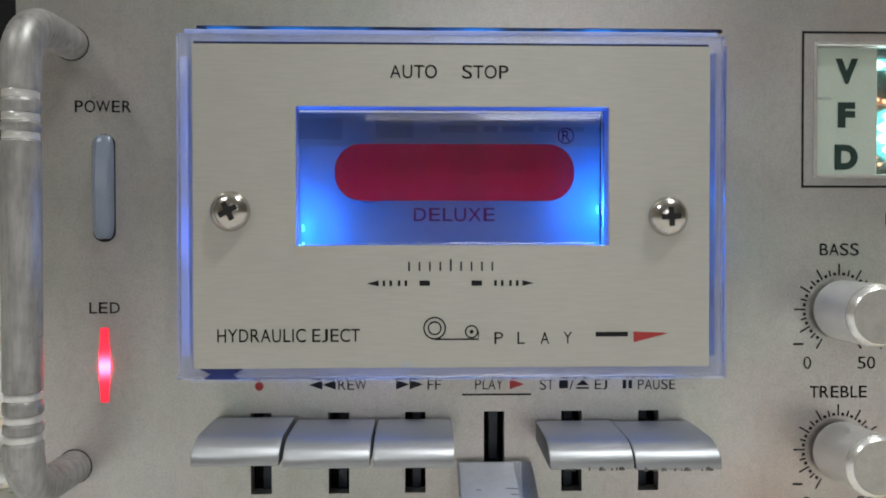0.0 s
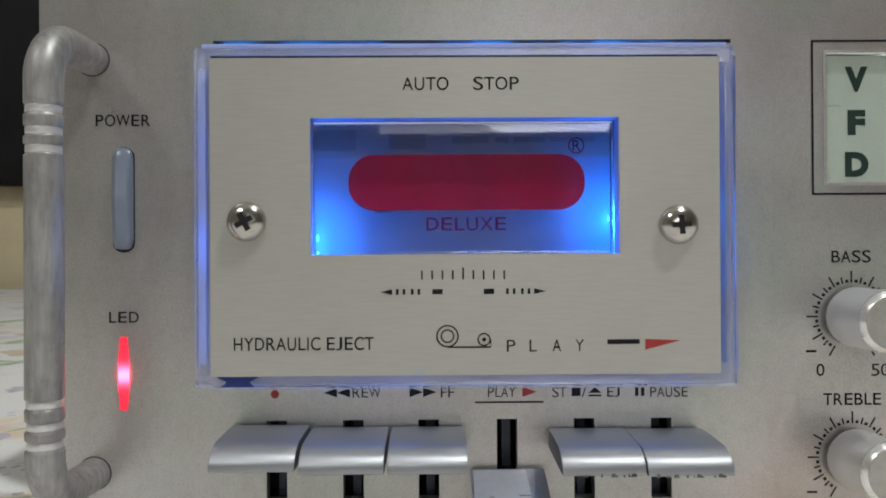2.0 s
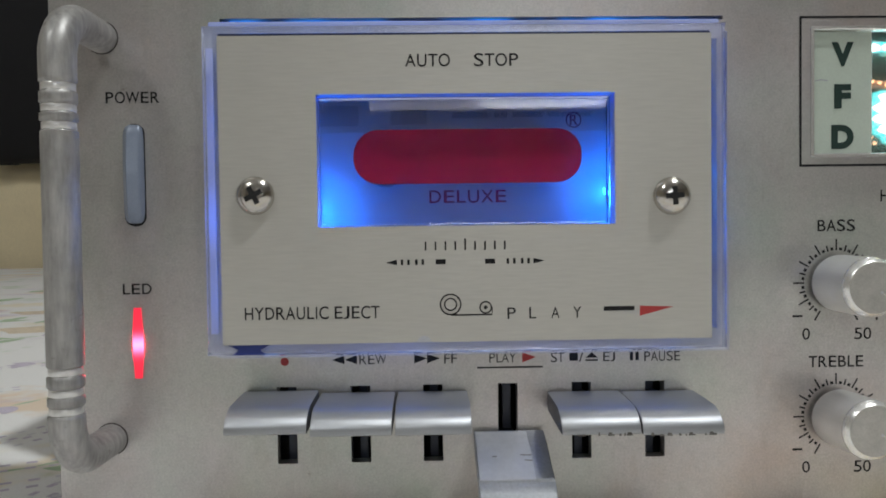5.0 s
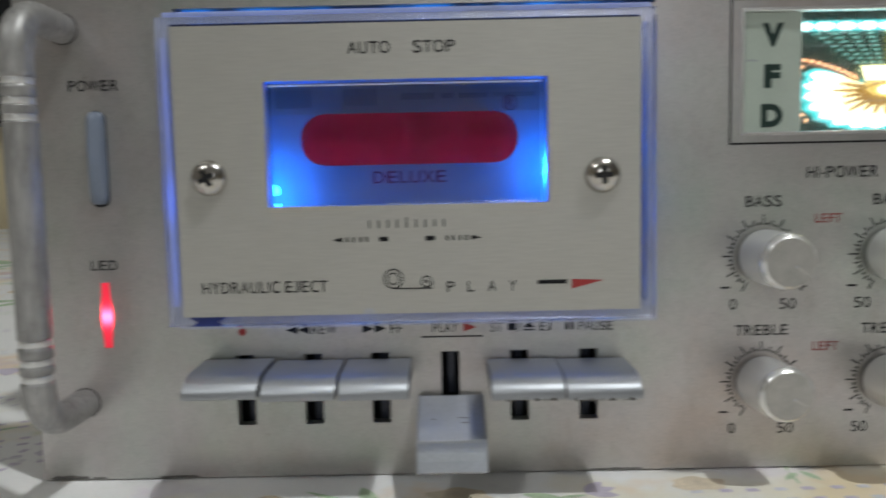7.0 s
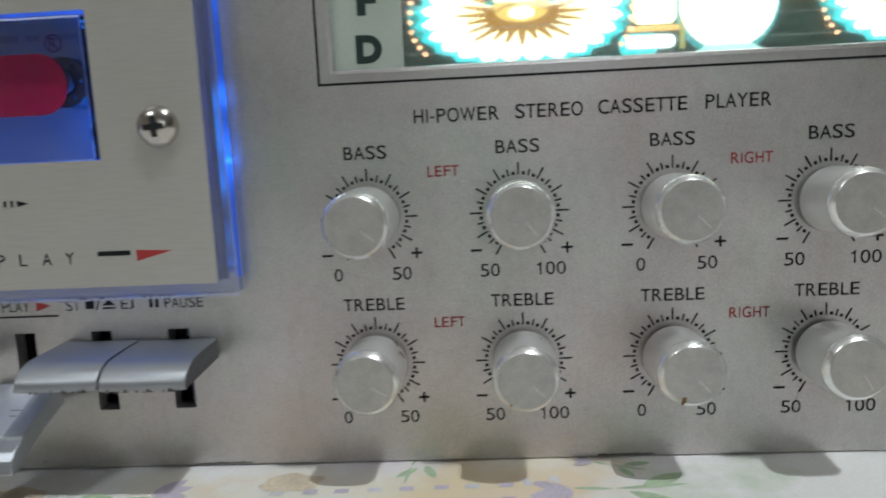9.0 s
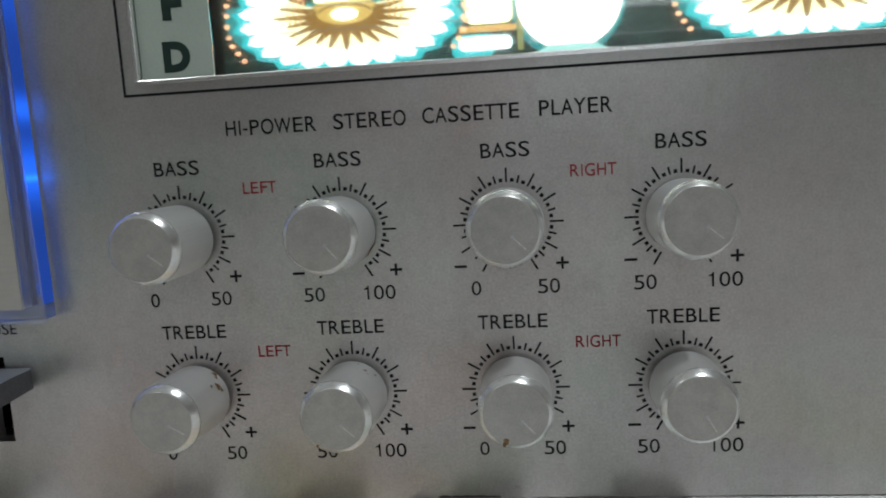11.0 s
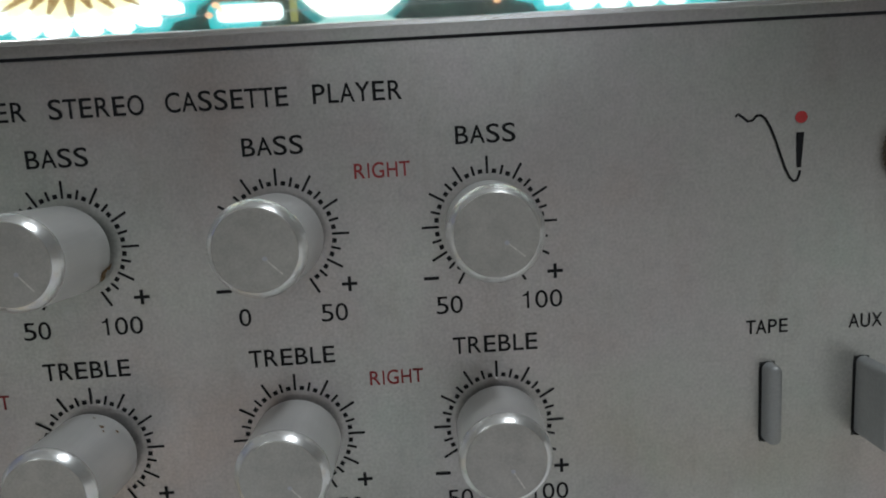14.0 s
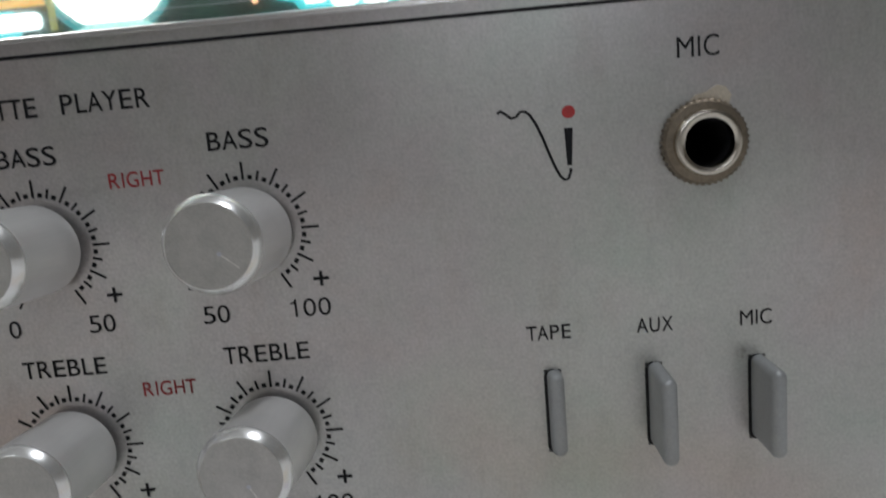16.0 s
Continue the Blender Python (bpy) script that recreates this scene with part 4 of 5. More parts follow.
for k, ch in enumerate("PLAY"):
    words("lettering", ch, 8.4 + k * 4.45, 10.0 + k * 4.45 + (0.1 if ch != "L" else -0.2), 42.5, 44.8, PY, INK, door, 0.0)
for k in range(9):
    x, h = -8.0 + 2.0 * k, 2.3 if k == 4 else 1.75
    part("scale_mark", flat(rect(x - 0.16, x + 0.16, 56.6, 56.6 + h), PY), INK, door, smooth=0)
for s in (-1, 1):
    part("scale_block", flat(rect(s * 5.0 - 1.0, s * 5.0 + 1.0, 53.75, 54.75), PY), INK, door, smooth=0)
    for x in (8.6, 9.9, 11.5, 12.8):
        part("scale_dash", flat(rect(s * x - 0.25, s * x + 0.25, 53.7, 54.8), PY), INK, door, smooth=0)
    part("scale_arrow", flat([(s * 13.8, 53.7), (s * 16.1, 54.2), (s * 13.8, 54.8)], PY), INK, door, smooth=0)
bm = ring(-3.1, 45.6, 2.05, 0.3, PY)
ring(-3.1, 45.6, 1.2, 0.3, PY, bm)
ring(4.0, 44.9, 1.15, 0.28, PY, bm)
flat(ellipse(4.0, 44.9, 0.4, 0.4, 16), PY, bm)
stroke([(-3.1, 43.45), (5.3, 43.45), (5.3, 44.9)], 0.3, PY, bm)
part("reel_drawing", bm, INK, door, smooth=0)
part("play_bar", flat(rect(28.0, 34.3, 43.85, 44.75), PY), INK, door, smooth=0)
part("play_wedge", flat([(35.4, 42.7), (42.3, 44.5), (35.4, 44.8)], PY), RED_INK, door, smooth=0)
part("hinge_clip", prism([(-47.2, 35.9), (-40.6, 35.9), (-41.6, 36.9), (-39.6, 38.0), (-48.2, 38.0), (-46.0, 36.9)], -4.2, -4.08), HINGE, door, "blue plastic hinge clip")
part("finger_notch", prism([(-8.5 + 1.4 * math.cos(math.pi * k / 12), 38.0 + 1.3 * math.sin(math.pi * k / 12)) for k in range(13)], -4.72, -4.55), STRIP, door, "pale half-round notch in the panel edge")


def screw(x, z, turn):
    prof = [(3.75, -4.6), (3.85, -5.0), (3.55, -5.8), (2.9, -6.45), (2.0, -6.85), (1.25, -7.0)]
    head = part("screw", lathe_into(bmesh.new(), prof, x, z, 40), SCREW, door, "domed nickel cross-head screw", smooth=60)
    # black cross, slightly proud of the head; its colour is the slot's shade
    bm = bmesh.new()
    for a in (turn, turn + 90):
        c, s = math.cos(radians(a)), math.sin(radians(a))
        pts = [(-1.85, -0.52), (1.85, -0.52), (1.85, 0.52), (-1.85, 0.52)]
        prism([(x + c * u - s * v, z + s * u + c * v) for u, v in pts], -7.06 + (0.02 if a == turn else 0), -6.6, bm)
    lathe_into(bm, [(0.95, -6.7), (0.85, -7.08)], x, z, 16)
    part("cross_slot_shade", bm, BLACK, head, smooth=0)


screw(-41.9, 68.0, 28)
screw(42.0, 67.0, 4)


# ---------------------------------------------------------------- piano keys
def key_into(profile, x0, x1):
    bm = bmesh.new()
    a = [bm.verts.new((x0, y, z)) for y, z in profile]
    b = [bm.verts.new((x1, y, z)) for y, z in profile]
    # end faces take slot 1, the shaded copy on the raised keys
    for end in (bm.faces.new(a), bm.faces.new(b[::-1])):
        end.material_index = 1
    for k in range(len(a)):
        j = (k + 1) % len(a)
        bm.faces.new((a[k], b[k], b[j], a[j]))
    sharp = [e for e in bm.edges if abs(e.verts[0].co.x - e.verts[1].co.x) < 0.01]
    bmesh.ops.bevel(bm, geom=sharp, offset=0.22, segments=2, affect="EDGES", profile=0.5)
    return bm


def bmesh_quad(a, b, w):
    """A short scratch from a to b lying on a sloping face."""
    bm = bmesh.new()
    bm.faces.new([bm.verts.new(c) for c in (a, b, (b[0], b[1] - w, b[2] - w * 0.42), (a[0], a[1] - w, a[2] - w * 0.42))])
    return bm


UP = [(-0.8, 26.5), (-6.0, 26.4), (-12.6, 26.15), (-14.0, 25.9), (-15.2, 25.4), (-16.2, 24.7), (-16.9, 23.9), (-17.35, 23.2), (-17.55, 22.6), (-17.55, 22.1), (-17.2, 21.9), (-15.5, 22.1),
      (-8.0, 22.4), (-0.8, 22.6)]
DOWN = [(-1.5, 18.8), (-6.0, 17.2), (-15.2, 13.3), (-15.5, 12.7), (-16.6, 12.3), (-17.8, 11.5), (-18.8, 10.2), (-19.5, 8.2), (-19.1, 7.7), (-17.6, 8.2), (-9.0, 12.2), (-1.5, 14.6)]
KEY_SPAN = ((-45.8, -30.5), (-29.9, -14.7), (-14.1, 0.2), (1.5, 16.0), (17.0, 31.9), (32.2, 47.6))
for i, x in enumerate(SLOT_X):
    lift = (1.3, 0.75, 0.7, 0.0, 0.15, -0.05)[i]
    x0, x1 = KEY_SPAN[i]
    prof = DOWN if i == 3 else [(y, z + lift) for y, z in UP]
    key = part("transport_key", key_into(prof, x0, x1), [KEY_WORN, KEY_WORN] if i == 3 else [KEY, KEY_END_SHADE], player, "worn pressed play key" if i == 3 else "satin silver key lever", smooth=18 if i == 3 else 40)
    z0, z1 = (13.2, 17.6) if i == 3 else (22.4, 25.6)
    part("stem", box(x - 1.5, x + 1.5, -1.2, 20, z0, z1), BLACK, key, "black plastic stem")
    part("spring_arm", box(x - 0.6, x + 1.1, 5, 7, 10, 30), HUB, key)
    if i == 3:
        patch = [(-2.0, 18.72), (-6.0, 17.32), (-15.0, 13.5), (-15.35, 13.35), (-15.35, 13.1), (-6.0, 17.1), (-2.0, 18.5)]
        part("tape_patch", key_into(patch, 1.7, 12.4), [TAPE_SILVER, TAPE_SILVER], key, "silver tape patch on the play key", smooth=18)
        for u, w in ((10.2, 2.2), (10.9, 1.5), (4.6, 0.9)):
            y = -9.0 if w > 2 else (-10.4 if w > 1 else -9.3)
            zz = 17.32 + (y + 6.0) * (3.82 / 9.0)
            part("wear_mark", bmesh_quad((u, y, zz + 0.06), (u + w, y - 0.1, zz + 0.02), 0.22), KEY_WEAR, key, smooth=0)
    if i >= 4:
        rng = random.Random(i)
        bm = bmesh.new()
        for k in range(11):
            px = x0 + 1.0 + rng.random() * 12.0
            pw = 0.3 + rng.random() * 0.9
            ph = 0.25 + rng.random() * 0.45
            skin = lambda z: -17.74 + 0.1 * (z - 21.6)
            bm.faces.new([bm.verts.new((qx, skin(qz), qz + lift)) for qx, qz in ((px, 21.8), (px + pw, 21.8), (px + pw * 0.8, 21.8 + ph), (px + pw * 0.2, 21.8 + ph))])
        part("wear_mark", bm, KEY_WEAR, key, smooth=0)
# added black sheet that puts the shade into the key slots
part("key_dark_sheet", box(-46, 48, 22, 23, 8, 32), BLACK, player)

# ---------------------------------------------------------------- tone knobs and their printed dials
def dial(cx, cz, low, high, title, title_w, low_x, high_x):
    bm = bmesh.new()
    for k in range(-20, 21):
        a = radians(90 - k * 7.5)
        if k % 4 == 0:
            r0, r1, w = 6.8, 9.15, 0.34
        elif k % 2 == 0:
            r0, r1, w = 6.8, 8.1, 0.34
        else:
            r0, r1, w = 6.85, 7.45, 0.62
        c, s = math.cos(a), math.sin(a)
        pts = [(r0, -w / 2), (r1, -w / 2), (r1, w / 2), (r0, w / 2)]
        flat([(cx + c * u - s * v, cz + s * u + c * v) for u, v in pts], -0.08, bm)
    part("dial_scale", bm, INK, faceplate, smooth=0)
    lettering(title, cx, cz + (12.05 if title == "BASS" else 11.65), title_w, 2.4)
    wide = lambda t: 2.0 * len(t) + 0.05
    lettering(low, cx + low_x, cz - 10.75, wide(low) * (0.9 if len(low) > 1 else 0.8), 2.45, weight=0)
    lettering(high, cx + high_x, cz - 10.75, wide(high) * 0.9, 2.45, weight=0)
    part("minus_sign", flat(rect(cx - 9.3, cx - 7.2, cz - 7.2, cz - 6.75), -0.08), INK, faceplate, smooth=0)
    bm = flat(rect(cx + 7.6, cx + 9.7, cz - 7.2, cz - 6.75), -0.08)
    flat(rect(cx + 8.43, cx + 8.87, cz - 8.0, cz - 5.95), -0.085, bm)
    part("plus_sign", bm, INK, faceplate, smooth=0)


KNOB_TIP = -14.4


def lean(bm, tip):
    """Leans what is turned about a knob's axis: its face stands off by tip."""
    for v in bm.verts:
        v.co.x += tip[0] * v.co.y / KNOB_TIP
        v.co.z += tip[1] * v.co.y / KNOB_TIP
    return bm


def knob(cx, cz, turn, stain, tip):
    prof = [(5.2, -1.3), (5.85, -1.35), (5.95, -1.6), (5.93, -4.0), (5.88, -12.9), (5.86, -13.2), (5.55, -13.75), (5.02, -14.3), (4.9, -14.4)]
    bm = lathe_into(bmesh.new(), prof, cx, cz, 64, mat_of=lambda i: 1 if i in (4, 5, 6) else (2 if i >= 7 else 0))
    body = part("tone_knob", lean(bm, tip), [KNOB, CHAMFER, KNOB_FACE_SHADE], player, "turned aluminium knob with polished rim", smooth=25)
    c, s = math.cos(radians(turn)), math.sin(radians(turn))
    bm = stroke([(cx + c * 1.6, cz + s * 1.6), (cx + c * 4.2, cz + s * 4.2)], 0.17, KNOB_TIP - 0.03)
    part("pointer_line", lean(bm, tip), POINTER, body, smooth=0)
    part("pointer_dot", lean(flat(ellipse(cx + c * 1.5, cz + s * 1.5, 0.3, 0.28, 14), KNOB_TIP - 0.035), tip), STRIP, body, smooth=0)
    # added black ring: the shade between knob and plate is its colour
    bm = lathe_into(bmesh.new(), [(4.9, -0.02), (4.9, -1.35), (4.0, -1.35)], cx, cz, 40, cap=False)
    part("knob_gap_shade", bm, BLACK, body, "black ring for the shade in the gap behind the knob", smooth=0)
    if stain:
        bm = bmesh.new()
        for dx, dz, r in stain:
            flat([(cx + dx + r * (1 + 0.35 * math.sin(3 * k + dx)) * math.cos(k * math.pi / 6), cz + dz + r * 1.3 * math.sin(k * math.pi / 6)) for k in range(12)], KNOB_TIP - 0.04, bm)
        part("stain", lean(bm, tip), GLUE_BROWN, body, "brown stain", smooth=0)


def body_stain(cx, cz, spots, tip):
    """Brown specks on the turned side of a knob: angle, y, size."""
    bm = bmesh.new()
    for angle, y, r in spots:
        pts = []
        for k in range(10):
            a = 2 * math.pi * k / 10
            q = r * (1 + 0.3 * math.sin(3 * a + angle))
            t = radians(angle) + q * math.cos(a) / 6.0
            pts.append(bm.verts.new((cx + 6.0 * math.cos(t), y + 0.8 * q * math.sin(a), cz + 6.0 * math.sin(t))))
        bm.faces.new(pts)
    part("side_stain", lean(bm, tip), GLUE_BROWN, player, "brown specks on the knob side", smooth=0)


GLUE_BROWN = surface("brown_stain", (0.22, 0.13, 0.05), 0.6, 0.0, grain=0.3, grain_scale=2500)
TURNS = {(0, 0): -38, (1, 0): -50, (2, 0): -45, (3, 0): -40, (0, 1): -30, (1, 1): -42, (2, 1): -48, (3, 1): -60}
TIPS = {(0, 0): (-0.35, 0.05), (1, 0): (-0.45, 0.6), (2, 0): (-0.35, 0.55), (3, 0): (-0.55, 0.6),
        (0, 1): (-0.25, 0.65), (1, 1): (-0.35, 0.45), (2, 1): (0.0, 0.7), (3, 1): (-0.6, 1.0)}
STAINS = {(2, 1): [(-1.6, -4.3, 0.45), (-1.9, -4.8, 0.3)], (1, 1): [(-2.8, -4.2, 0.22)]}
for row, z in enumerate(DIAL_Z):
    for col, x in enumerate(DIAL_X):
        low, high = (("0", "50"), ("50", "100"))[col % 2]
        dial(x, z, low, high, "TREBLE" if row else "BASS", 11.7 if row else 8.0, (-6.4, -5.8, -5.8, -6.0)[col], (5.7, 5.6, 6.3, 6.8)[col])
        knob(x, z, TURNS[col, row], STAINS.get((col, row)), TIPS[col, row])


body_stain(DIAL_X[0], DIAL_Z[1], [(48, -2.2, 0.55), (42, -2.8, 0.35), (55, -1.6, 0.25), (28, -4.2, 0.7), (20, -3.6, 0.45), (34, -6.0, 0.3)], TIPS[0, 1])
body_stain(DIAL_X[1], DIAL_Z[1], [(58, -4.6, 0.35), (52, -5.4, 0.2), (75, -3.0, 0.2), (40, -3.5, 0.25)], TIPS[1, 1])
body_stain(DIAL_X[1], DIAL_Z[0], [(-32, -2.2, 0.9), (-42, -1.4, 0.6), (-25, -1.2, 0.5)], TIPS[1, 0])


# ---------------------------------------------------------------- microphone socket
def socket():
    x, z = 221.4, 55.1
    bm = bmesh.new()
    n = 88
    rings = []
    for r, y, teeth in ((5.35, -0.02, 0.14), (5.35, -1.1, 0.14), (5.0, -1.5, 0.0), (4.1, -1.6, 0.0)):
        rings.append([bm.verts.new((x + (r + (teeth if k % 2 else -teeth)) * math.cos(2 * math.pi * k / n), y, z + (r + (teeth if k % 2 else -teeth)) * math.sin(2 * math.pi * k / n))) for k in range(n)])
    for a, b in zip(rings, rings[1:]):
        for k in range(n):
            bm.faces.new((a[k], a[(k + 1) % n], b[(k + 1) % n], b[k]))
    nut = part("mic_socket", bm, BRASS, player, "knurled aged nickel microphone socket", smooth=30)
    bm = lathe_into(bmesh.new(), [(4.15, -1.0), (4.1, -2.5), (3.9, -2.9), (3.45, -3.0), (3.05, -2.8), (2.95, -2.3), (2.95, -1.5)], x, z, 48, cap=False)
    part("sleeve", bm, SLEEVE, nut, "bright nickel sleeve", smooth=50)
    part("bore", lathe_into(bmesh.new(), [(2.96, -1.6), (2.96, 14.0), (0.2, 14.0)], x, z, 32), BLACK, nut, smooth=0)
    bm = bmesh.new()
    pts = [(x - 1.5, z + 5.2), (x + 3.3, z + 4.4), (x + 3.6, z + 5.6), (x + 2.9, z + 6.6), (x + 1.9, z + 6.9), (x + 0.6, z + 6.2), (x - 0.8, z + 5.9)]
    part("glue_smear", prism(pts, -0.25, -0.02, bm), GLUE, nut, "dried glue smear", smooth=0)


socket()


# ---------------------------------------------------------------- lit display
def display():
    x0, x1, z0, z1 = VFD_HOLE
    unit = part("display_board", box(86.0, 211.0, 7.0, 8.5, z0 - 1, z1 + 1), BOARD, player, "dark green lit display board", smooth=0)
    part("display_back", box(x0 - 1, x1 + 1, 9, 10, z0 - 2, z1 + 2), BLACK, unit, smooth=0)
    line = bmesh.new()
    for r in ((70.55, 226.0, 72.95, 73.4), (70.55, 226.0, 103.8, 104.25), (70.55, 71.0, 73.4, 103.8), (225.55, 226.0, 73.4, 103.8)):
        flat(rect(*r), -0.08, line)
    part("display_border", line, INK, faceplate, "black printed border", smooth=0)
    bm = holed_plate(x0 - 0.5, x1 + 0.5, z0 - 0.5, z1 + 0.5, -0.35, 0.6, [(x0 + 0.25, x1 - 0.25, z0 + 0.25, z1 - 0.25)])
    lip = [e for e in bm.edges if all(v.co.y < -0.3 for v in e.verts)]
    bmesh.ops.bevel(bm, geom=lip, offset=0.22, segments=2, affect="EDGES", profile=0.5)
    part("display_bezel", bm, CHAMFER, unit, "thin bright bezel", smooth=0)
    left = part("legend_panel", box(x0 + 0.3, 86.4, 0.9, 1.6, z0 + 0.3, z1 - 0.3), PALE_GREEN, unit, "pale green legend panel", smooth=0)
    right = part("legend_panel", box(210.2, x1 - 0.3, 0.9, 1.6, z0 + 0.3, z1 - 0.3), PALE_GREEN, unit, "pale green legend panel", smooth=0)
    for ch, z, w in (("V", 96.5, 4.7), ("F", 87.7, 3.6), ("D", 79.2, 4.8)):
        words("lettering", ch, 80.2 - w / 2, 80.2 + w / 2, z - 2.55, z + 2.55, 0.82, LEGEND_INK, left, 0.06)
    for k in range(3):
        part("legend_bar", flat(rect(213 + 3.4 * k, 215.0 + 3.4 * k, 78.2, 82.5), 0.82), LEGEND_INK, right, smooth=0)
    part("scratch", stroke([(74.4, 91.0), (75.6, 91.2), (77.0, 91.0)], 0.25, 0.82), STRIP_BAR, left, smooth=0)
    pane = part("display_glass", box(86.5, 210.1, 0.9, 1.5, z0 + 0.3, z1 - 0.3), GLASS, unit, "display glass with a scattering share for bloom", smooth=0)
    pane.visible_shadow = False
    for cx in (108.3, 183.6):
        flower(unit, cx, 84.8)
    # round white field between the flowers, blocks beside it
    # the disc's haze is a larger dim teal disc behind it
    part("disc_haze", flat(ellipse(145.8, 84.6, 9.6, 9.4, 40), 6.6), TEAL, unit, smooth=0)
    part("white_disc", flat(ellipse(146.0, 84.8, 8.7, 8.3, 40), 6.3), DISC, unit, "glowing white disc", smooth=0)
    # reflected glow below the disc, drawn as an emitting patch
    part("disc_foot_glow", flat([(139.5, 75.9), (153.0, 75.9), (150.0, 77.4), (142.5, 77.4)], 6.25), PALE_CYAN, unit, smooth=0)
    part("cyan_block", flat(round_rect(127.9, 137.0, 87.2, 93.0, 1.6, 4), 6.45), CYAN, unit, smooth=0)
    part("white_block", flat(round_rect(128.6, 135.8, 87.8, 91.8, 1.4, 4), 6.4), PETAL, unit, smooth=0)
    part("yellow_block", flat(round_rect(128.9, 136.6, 81.6, 87.6, 1.2, 4), 6.35), YELLOW, unit, "glowing yellow block", smooth=0)
    part("amber_block", flat(rect(127.6, 137.2, 80.3, 81.3), 6.3), AMBER, unit, smooth=0)
    part("white_block", flat(round_rect(127.4, 136.4, 77.3, 79.6, 1.0, 4), 6.4), PETAL, unit, smooth=0)
    part("cyan_block", flat(round_rect(126.2, 133.4, 76.2, 80.0, 1.2, 4), 6.45), CYAN, unit, smooth=0)
    part("olive_bar", flat(rect(137.3, 138.3, 77.0, 95.0), 6.5), FAN_GOLD, unit, smooth=0)
    part("yellow_bar", flat(rect(156.0, 163.0, 84.9, 86.6), 6.4), AMBER, unit, smooth=0)
    for k in range(5):
        part("orange_dot", flat(ellipse(128.0 + 0.2 * k, 79.0 + 2.0 * k, 0.42, 0.42, 12), 6.3), ORANGE, unit, smooth=0)
    # hairline electrodes
    bm = bmesh.new()
    for z in (78.3, 82.4, 86.5, 90.6, 94.7, 98.8):
        flat(rect(86.6, 210, z - 0.06, z + 0.06), 5.6, bm)
    part("electrode_wire", bm, STRIP, unit, smooth=0)


LEGEND_INK = surface("green_black_print", (0.010, 0.032, 0.026), 0.45, 0.0, grain=0.3)
PALE_CYAN = glow("pale_cyan_glow", (0.5, 0.95, 0.85), 1.8)
CREAM = glow("cream_phosphor", (1.0, 0.90, 0.52), 3.6)
FAN_GOLD = glow("dim_gold_grid", (0.55, 0.55, 0.16), 1.3)
WING = glow("dim_orange_glow", (0.55, 0.20, 0.06), 0.8)
DISC = glow("warm_white_phosphor", (1.0, 1.0, 0.86), 6.5)


def petal(cx, cz, angle, r0, r1, wide, squash, y, bm):
    pts = []
    for k in range(11):
        u = k / 10
        pts.append((r0 + (r1 - r0) * u, wide * (0.25 + 0.75 * u) * math.sqrt(max(0.0, 1 - max(0, (u - 0.62) / 0.38) ** 2))))
    outline = pts + [(a, -b) for a, b in pts[::-1] if b > 1e-4]
    c, s = math.cos(angle), math.sin(angle)
    flat([(cx + c * a - s * b, cz + (s * a + c * b) * squash) for a, b in outline], y, bm)


def band(outer, inner, y, bm=None):
    """A flat band between two open lines of equal length."""
    bm = bm or bmesh.new()
    a = [bm.verts.new((x, y, z)) for x, z in outer]
    b = [bm.verts.new((x, y, z)) for x, z in inner]
    for k in range(len(a) - 1):
        bm.faces.new((a[k], a[k + 1], b[k + 1], b[k]))
    return bm


def arc(cx, cz, rx, rz, a0, a1, n=28):
    return [(cx + rx * math.cos(radians(a0 + (a1 - a0) * k / n)), cz + rz * math.sin(radians(a0 + (a1 - a0) * k / n))) for k in range(n + 1)]


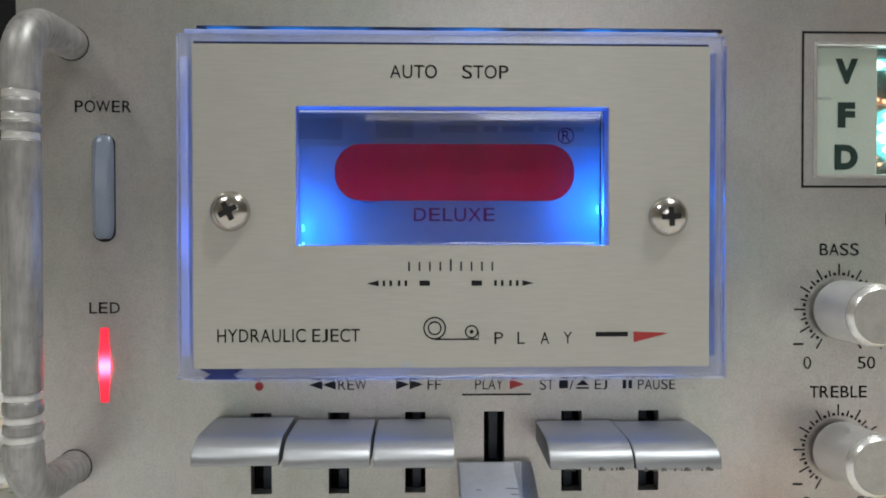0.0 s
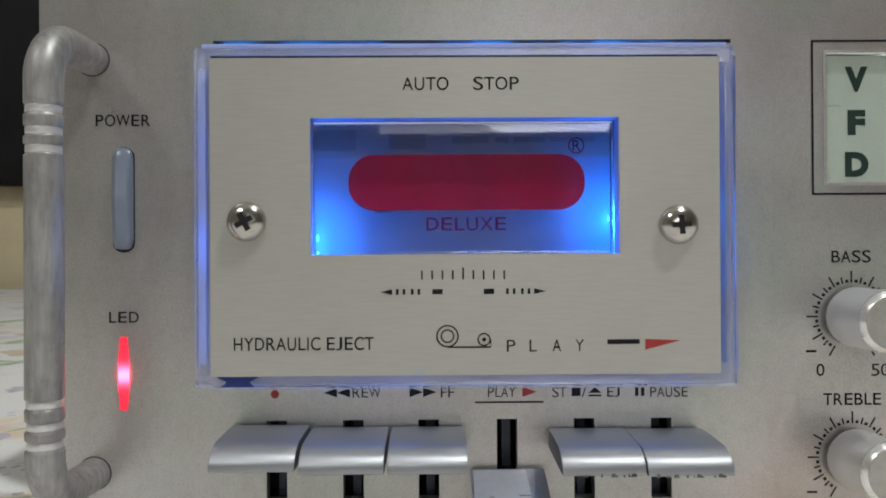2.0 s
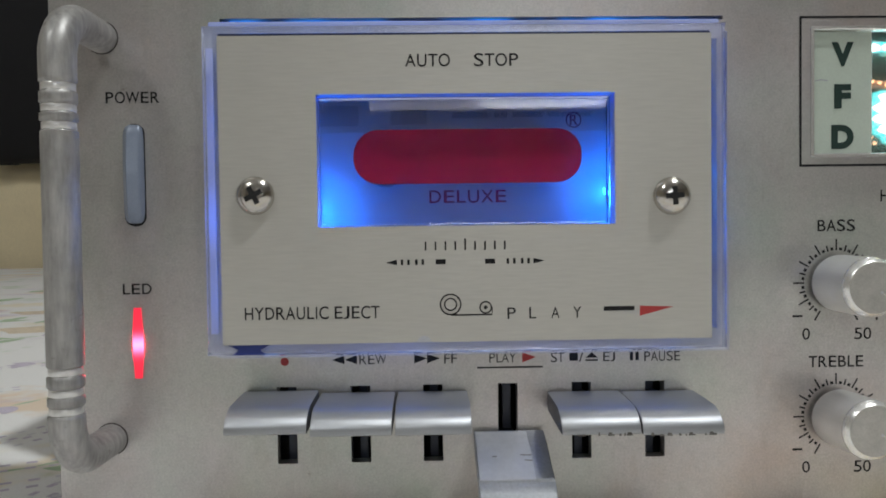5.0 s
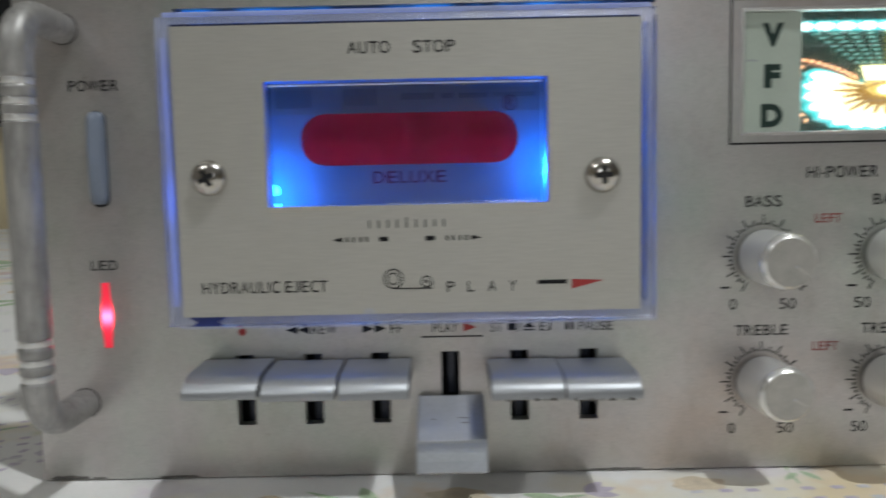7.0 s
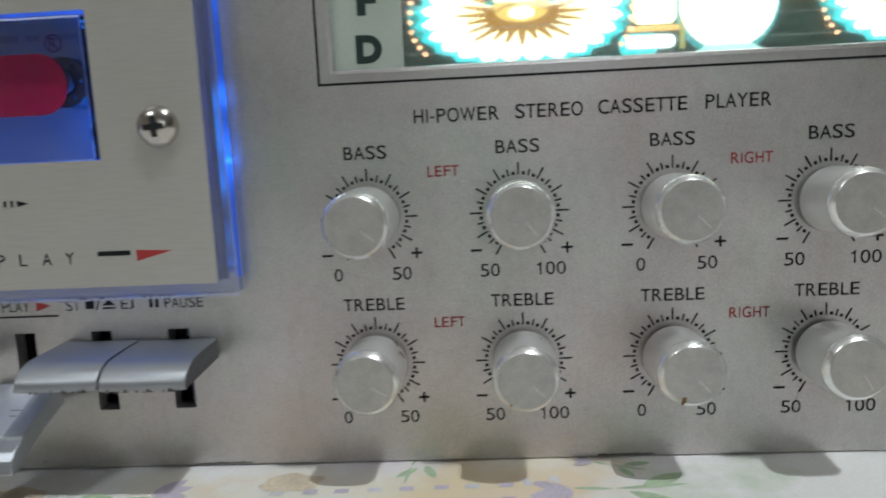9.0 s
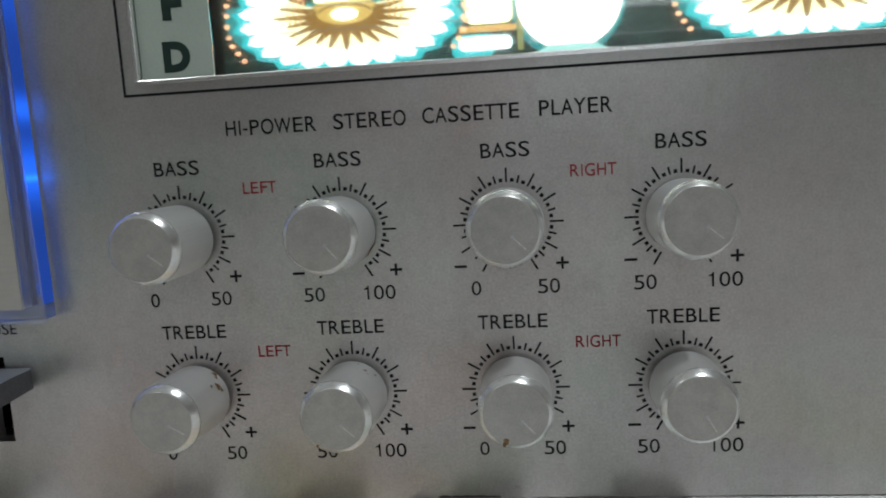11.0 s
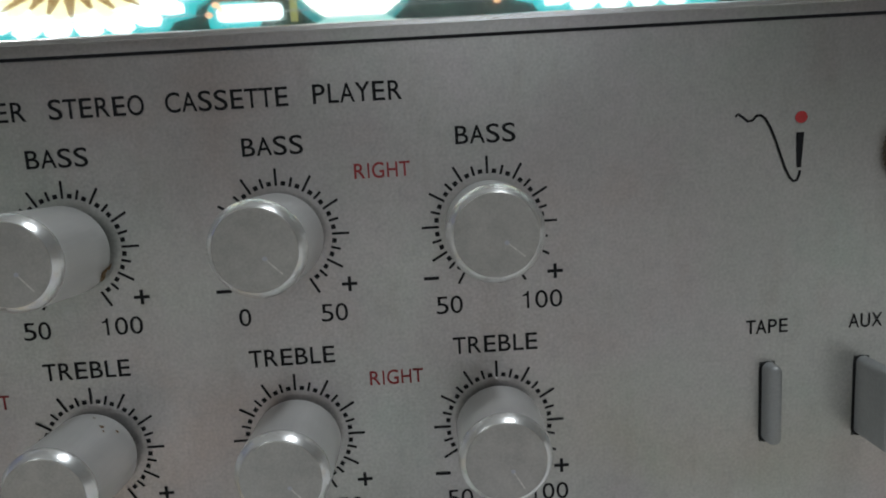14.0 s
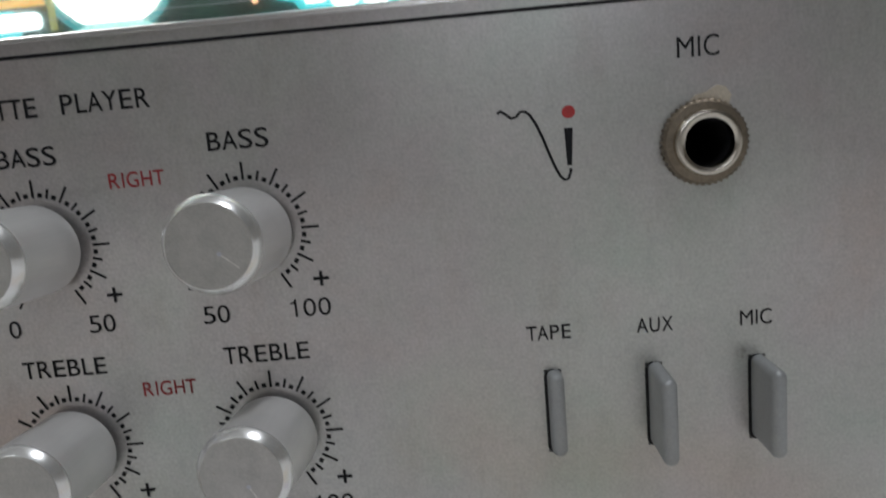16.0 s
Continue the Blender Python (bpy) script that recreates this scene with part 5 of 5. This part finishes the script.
def flower(unit, cx, cz):
    """A half daisy of white petals with a drawn cyan bleed and teal haze, a brown-gold eye, wings of orange dots and a
    fan of dim dashes.
    """
    angles = [radians(157 + 226 * k / 15) for k in range(16)]
    squash = lambda a: 0.45 + 0.09 * abs(math.cos(a))
    # haze behind the petals, drawn as a dim glowing half ellipse
    part("teal_haze", flat(arc(cx, cz + 0.6, 21.4, 9.8, 168, 372), 6.9), TEAL, unit, smooth=0)
    # bleed round the white petals, drawn as wider cyan petals behind them
    bm = bmesh.new()
    for k, a in enumerate(angles):
        petal(cx, cz, a, 5.5, 20.4, 3.9, squash(a), 6.7 + 0.01 * (k % 3), bm)
    part("petal_bleed", bm, CYAN, unit, "cyan bleed drawn round the petals", smooth=0)
    for k, a in enumerate(angles):
        bm = bmesh.new()
        petal(cx, cz, a, 6.5, 18.8, 2.55, squash(a), 6.2 + 0.03 * (k % 3), bm)
        part("petal", bm, PETAL, unit, smooth=0)
        bm = bmesh.new()
        petal(cx, cz, a, 5.5, 12.6 + 1.2 * (k % 2), 1.6, squash(a), 6.1 + 0.01 * (k % 3), bm)
        part("inner_petal", bm, CREAM, unit, "cream root of a petal", smooth=0)
    for k, a in list(enumerate(angles[:-1])):
        m = (a + angles[k + 1]) / 2
        q = squash(m)
        c, sn = math.cos(m), math.sin(m)
        r1 = (11.6, 13.0, 10.6)[k % 3]
        bm = flat([(cx + c * u - sn * v, cz + (sn * u + c * v) * q) for u, v in ((5.6, -0.95), (r1, -0.3), (r1, 0.3), (5.6, 0.95))], 6.02)
        part("spoke", bm, BROWN, unit, smooth=0)
    part("eye_ground", flat(ellipse(cx, cz + 0.2, 6.2, 2.9), 6.05), GOLD, unit, "gold ground of the eye", smooth=0)
    part("eye_ring", band(arc(cx, cz + 0.3, 6.8, 3.4, 168, 372), arc(cx, cz + 0.5, 4.9, 2.1, 168, 372), 5.98), BROWN, unit, "brown-gold ring of the eye", smooth=0)
    part("eye_lid", band(arc(cx, cz + 0.2, 4.8, 1.7, 10, 170), arc(cx, cz + 0.2, 4.4, 1.35, 10, 170), 5.96), BROWN, unit, smooth=0)
    part("eye", flat(ellipse(cx, cz + 0.1, 2.4, 1.1), 5.95), YELLOW, unit, smooth=0)
    part("white_trapezoid", flat([(cx - 5.0, cz + 2.2), (cx + 5.2, cz + 2.2), (cx + 6.1, cz + 5.4), (cx - 6.0, cz + 5.4)], 5.94), YELLOW, unit, smooth=0)
    for s in (-1, 1):
        for r in (7.9, 8.9, 9.9):
            for a in (-14, 0, 14, 28):
                t = radians(a)
                x, z = cx + s * r * math.cos(t), cz + 0.4 + 0.52 * r * math.sin(t)
                part("orange_dash", flat(ellipse(x, z, 0.2, 0.42, 8), 5.9), AMBER, unit, smooth=0)
    # fan of dim dashes that widens upwards, and a row of bright lobes over it
    for row in range(8):
        z = cz + 6.2 + 0.92 * row
        count = 9
        for k in range(count):
            u = (k - (count - 1) / 2) / (count - 1)
            x, w = cx + u * (14.0 + 2.6 * row), 0.50 + 0.07 * row
            tilt = -0.16 * u
            part("fan_dash", flat([(x - w, z - 0.24 - tilt), (x + w, z - 0.24 + tilt), (x + w, z + 0.24 + tilt), (x - w, z + 0.24 - tilt)], 6.1), FAN_GOLD if k == 4 else DIM_GRID, unit, smooth=0)
    part("lobe_band", flat(rect(cx - 20.2, cx + 20.2, cz + 13.2, cz + 15.6), 6.55), CYAN, unit, "cyan band behind the lobes", smooth=0)
    for k in range(9):
        x = cx - 19.0 + 4.75 * k
        part("lobe", flat(ellipse(x, cz + 14.3, 2.2, 0.85, 20), 6.3), PETAL, unit, smooth=0)
    wing = ((18.8, 6.9), (17.2, 6.6), (15.6, 6.2), (14.1, 5.75), (12.7, 5.3), (11.3, 4.8), (10.0, 4.25), (8.8, 3.7), (7.6, 3.1),
            (19.4, 5.4), (20.0, 4.2), (20.5, 2.9), (20.7, 1.2), (20.8, -0.6), (20.6, -2.4), (20.1, -3.9), (19.2, -5.2), (18.2, -6.5))
    for s in (-1, 1):
        # glow round the row of dots, drawn as a dim emitting band
        part("wing_glow", band([(cx + s * 19.2, cz + 6.2), (cx + s * 13.0, cz + 4.6), (cx + s * 6.6, cz + 1.6)],
                               [(cx + s * 19.0, cz + 7.5), (cx + s * 12.6, cz + 6.0), (cx + s * 6.6, cz + 3.4)], 6.15), WING, unit, "dim orange glow drawn behind the dots", smooth=0)
        for dx, dz in wing:
            part("orange_dot", flat(ellipse(cx + s * dx, cz + dz, 0.52, 0.38, 12), 5.95), ORANGE, unit, smooth=0)

display()

# ---------------------------------------------------------------- print on the cloth before the player
for x, y, turn, size in ((121, -12.8, 6, 0.8), (84, -2, -95, 0.45), (122, -3.5, -20, 0.4), (-10, -16, 150, 0.9), (-60, -20, 20, 0.9), (196, -18, -20, 0.9), (30, -14, 200, 0.8),
                         (-112, 40, 40, 1.2), (-150, 120, 70, 1.3), (-220, 60, 10, 1.4), (-260, 220, 120, 1.6), (-120, -4, 170, 0.9), (-300, 140, 60, 1.6), (-180, 200, 20, 1.4)):
    spray(x, y, turn, size)
for x, y, turn, count in ((58, -14.8, 2, 9), (108, -7, -78, 3), (-130, 60, 60, 12), (-150, 40, 60, 12), (-40, -18, 3, 6), (-105, -6, 75, 10), (-240, 100, 30, 14)):
    check(x, y, turn, count)
for x, y, r in ((62, -8, 7), (124, -21, 6), (10, -12, 8), (-30, -14, 7), (-115, 12, 9), (-190, 110, 16), (-240, 150, 14), (-330, 300, 26), (-140, 60, 10), (-420, 260, 24), (-300, 420, 30)):
    blossom(x, y, r)
# print on the open cloth beside the player
rng = random.Random(11)
for k in range(26):
    x, y = -100 - 330 * rng.random(), -40 + 720 * rng.random() ** 1.2
    far = 1 + max(0.0, y) / 260
    if k % 3 == 0:
        blossom(x, y, (9 + 7 * rng.random()) * far)
    else:
        spray(x, y, 360 * rng.random(), (0.9 + 0.5 * rng.random()) * far)
for x, y, turn, count in ((-112, 8, 24, 9), (-118, 22, 24, 9), (-126, 36, 24, 10), (-150, -10, 24, 12), (-260, 160, 24, 16)):
    check(x, y, turn, count)
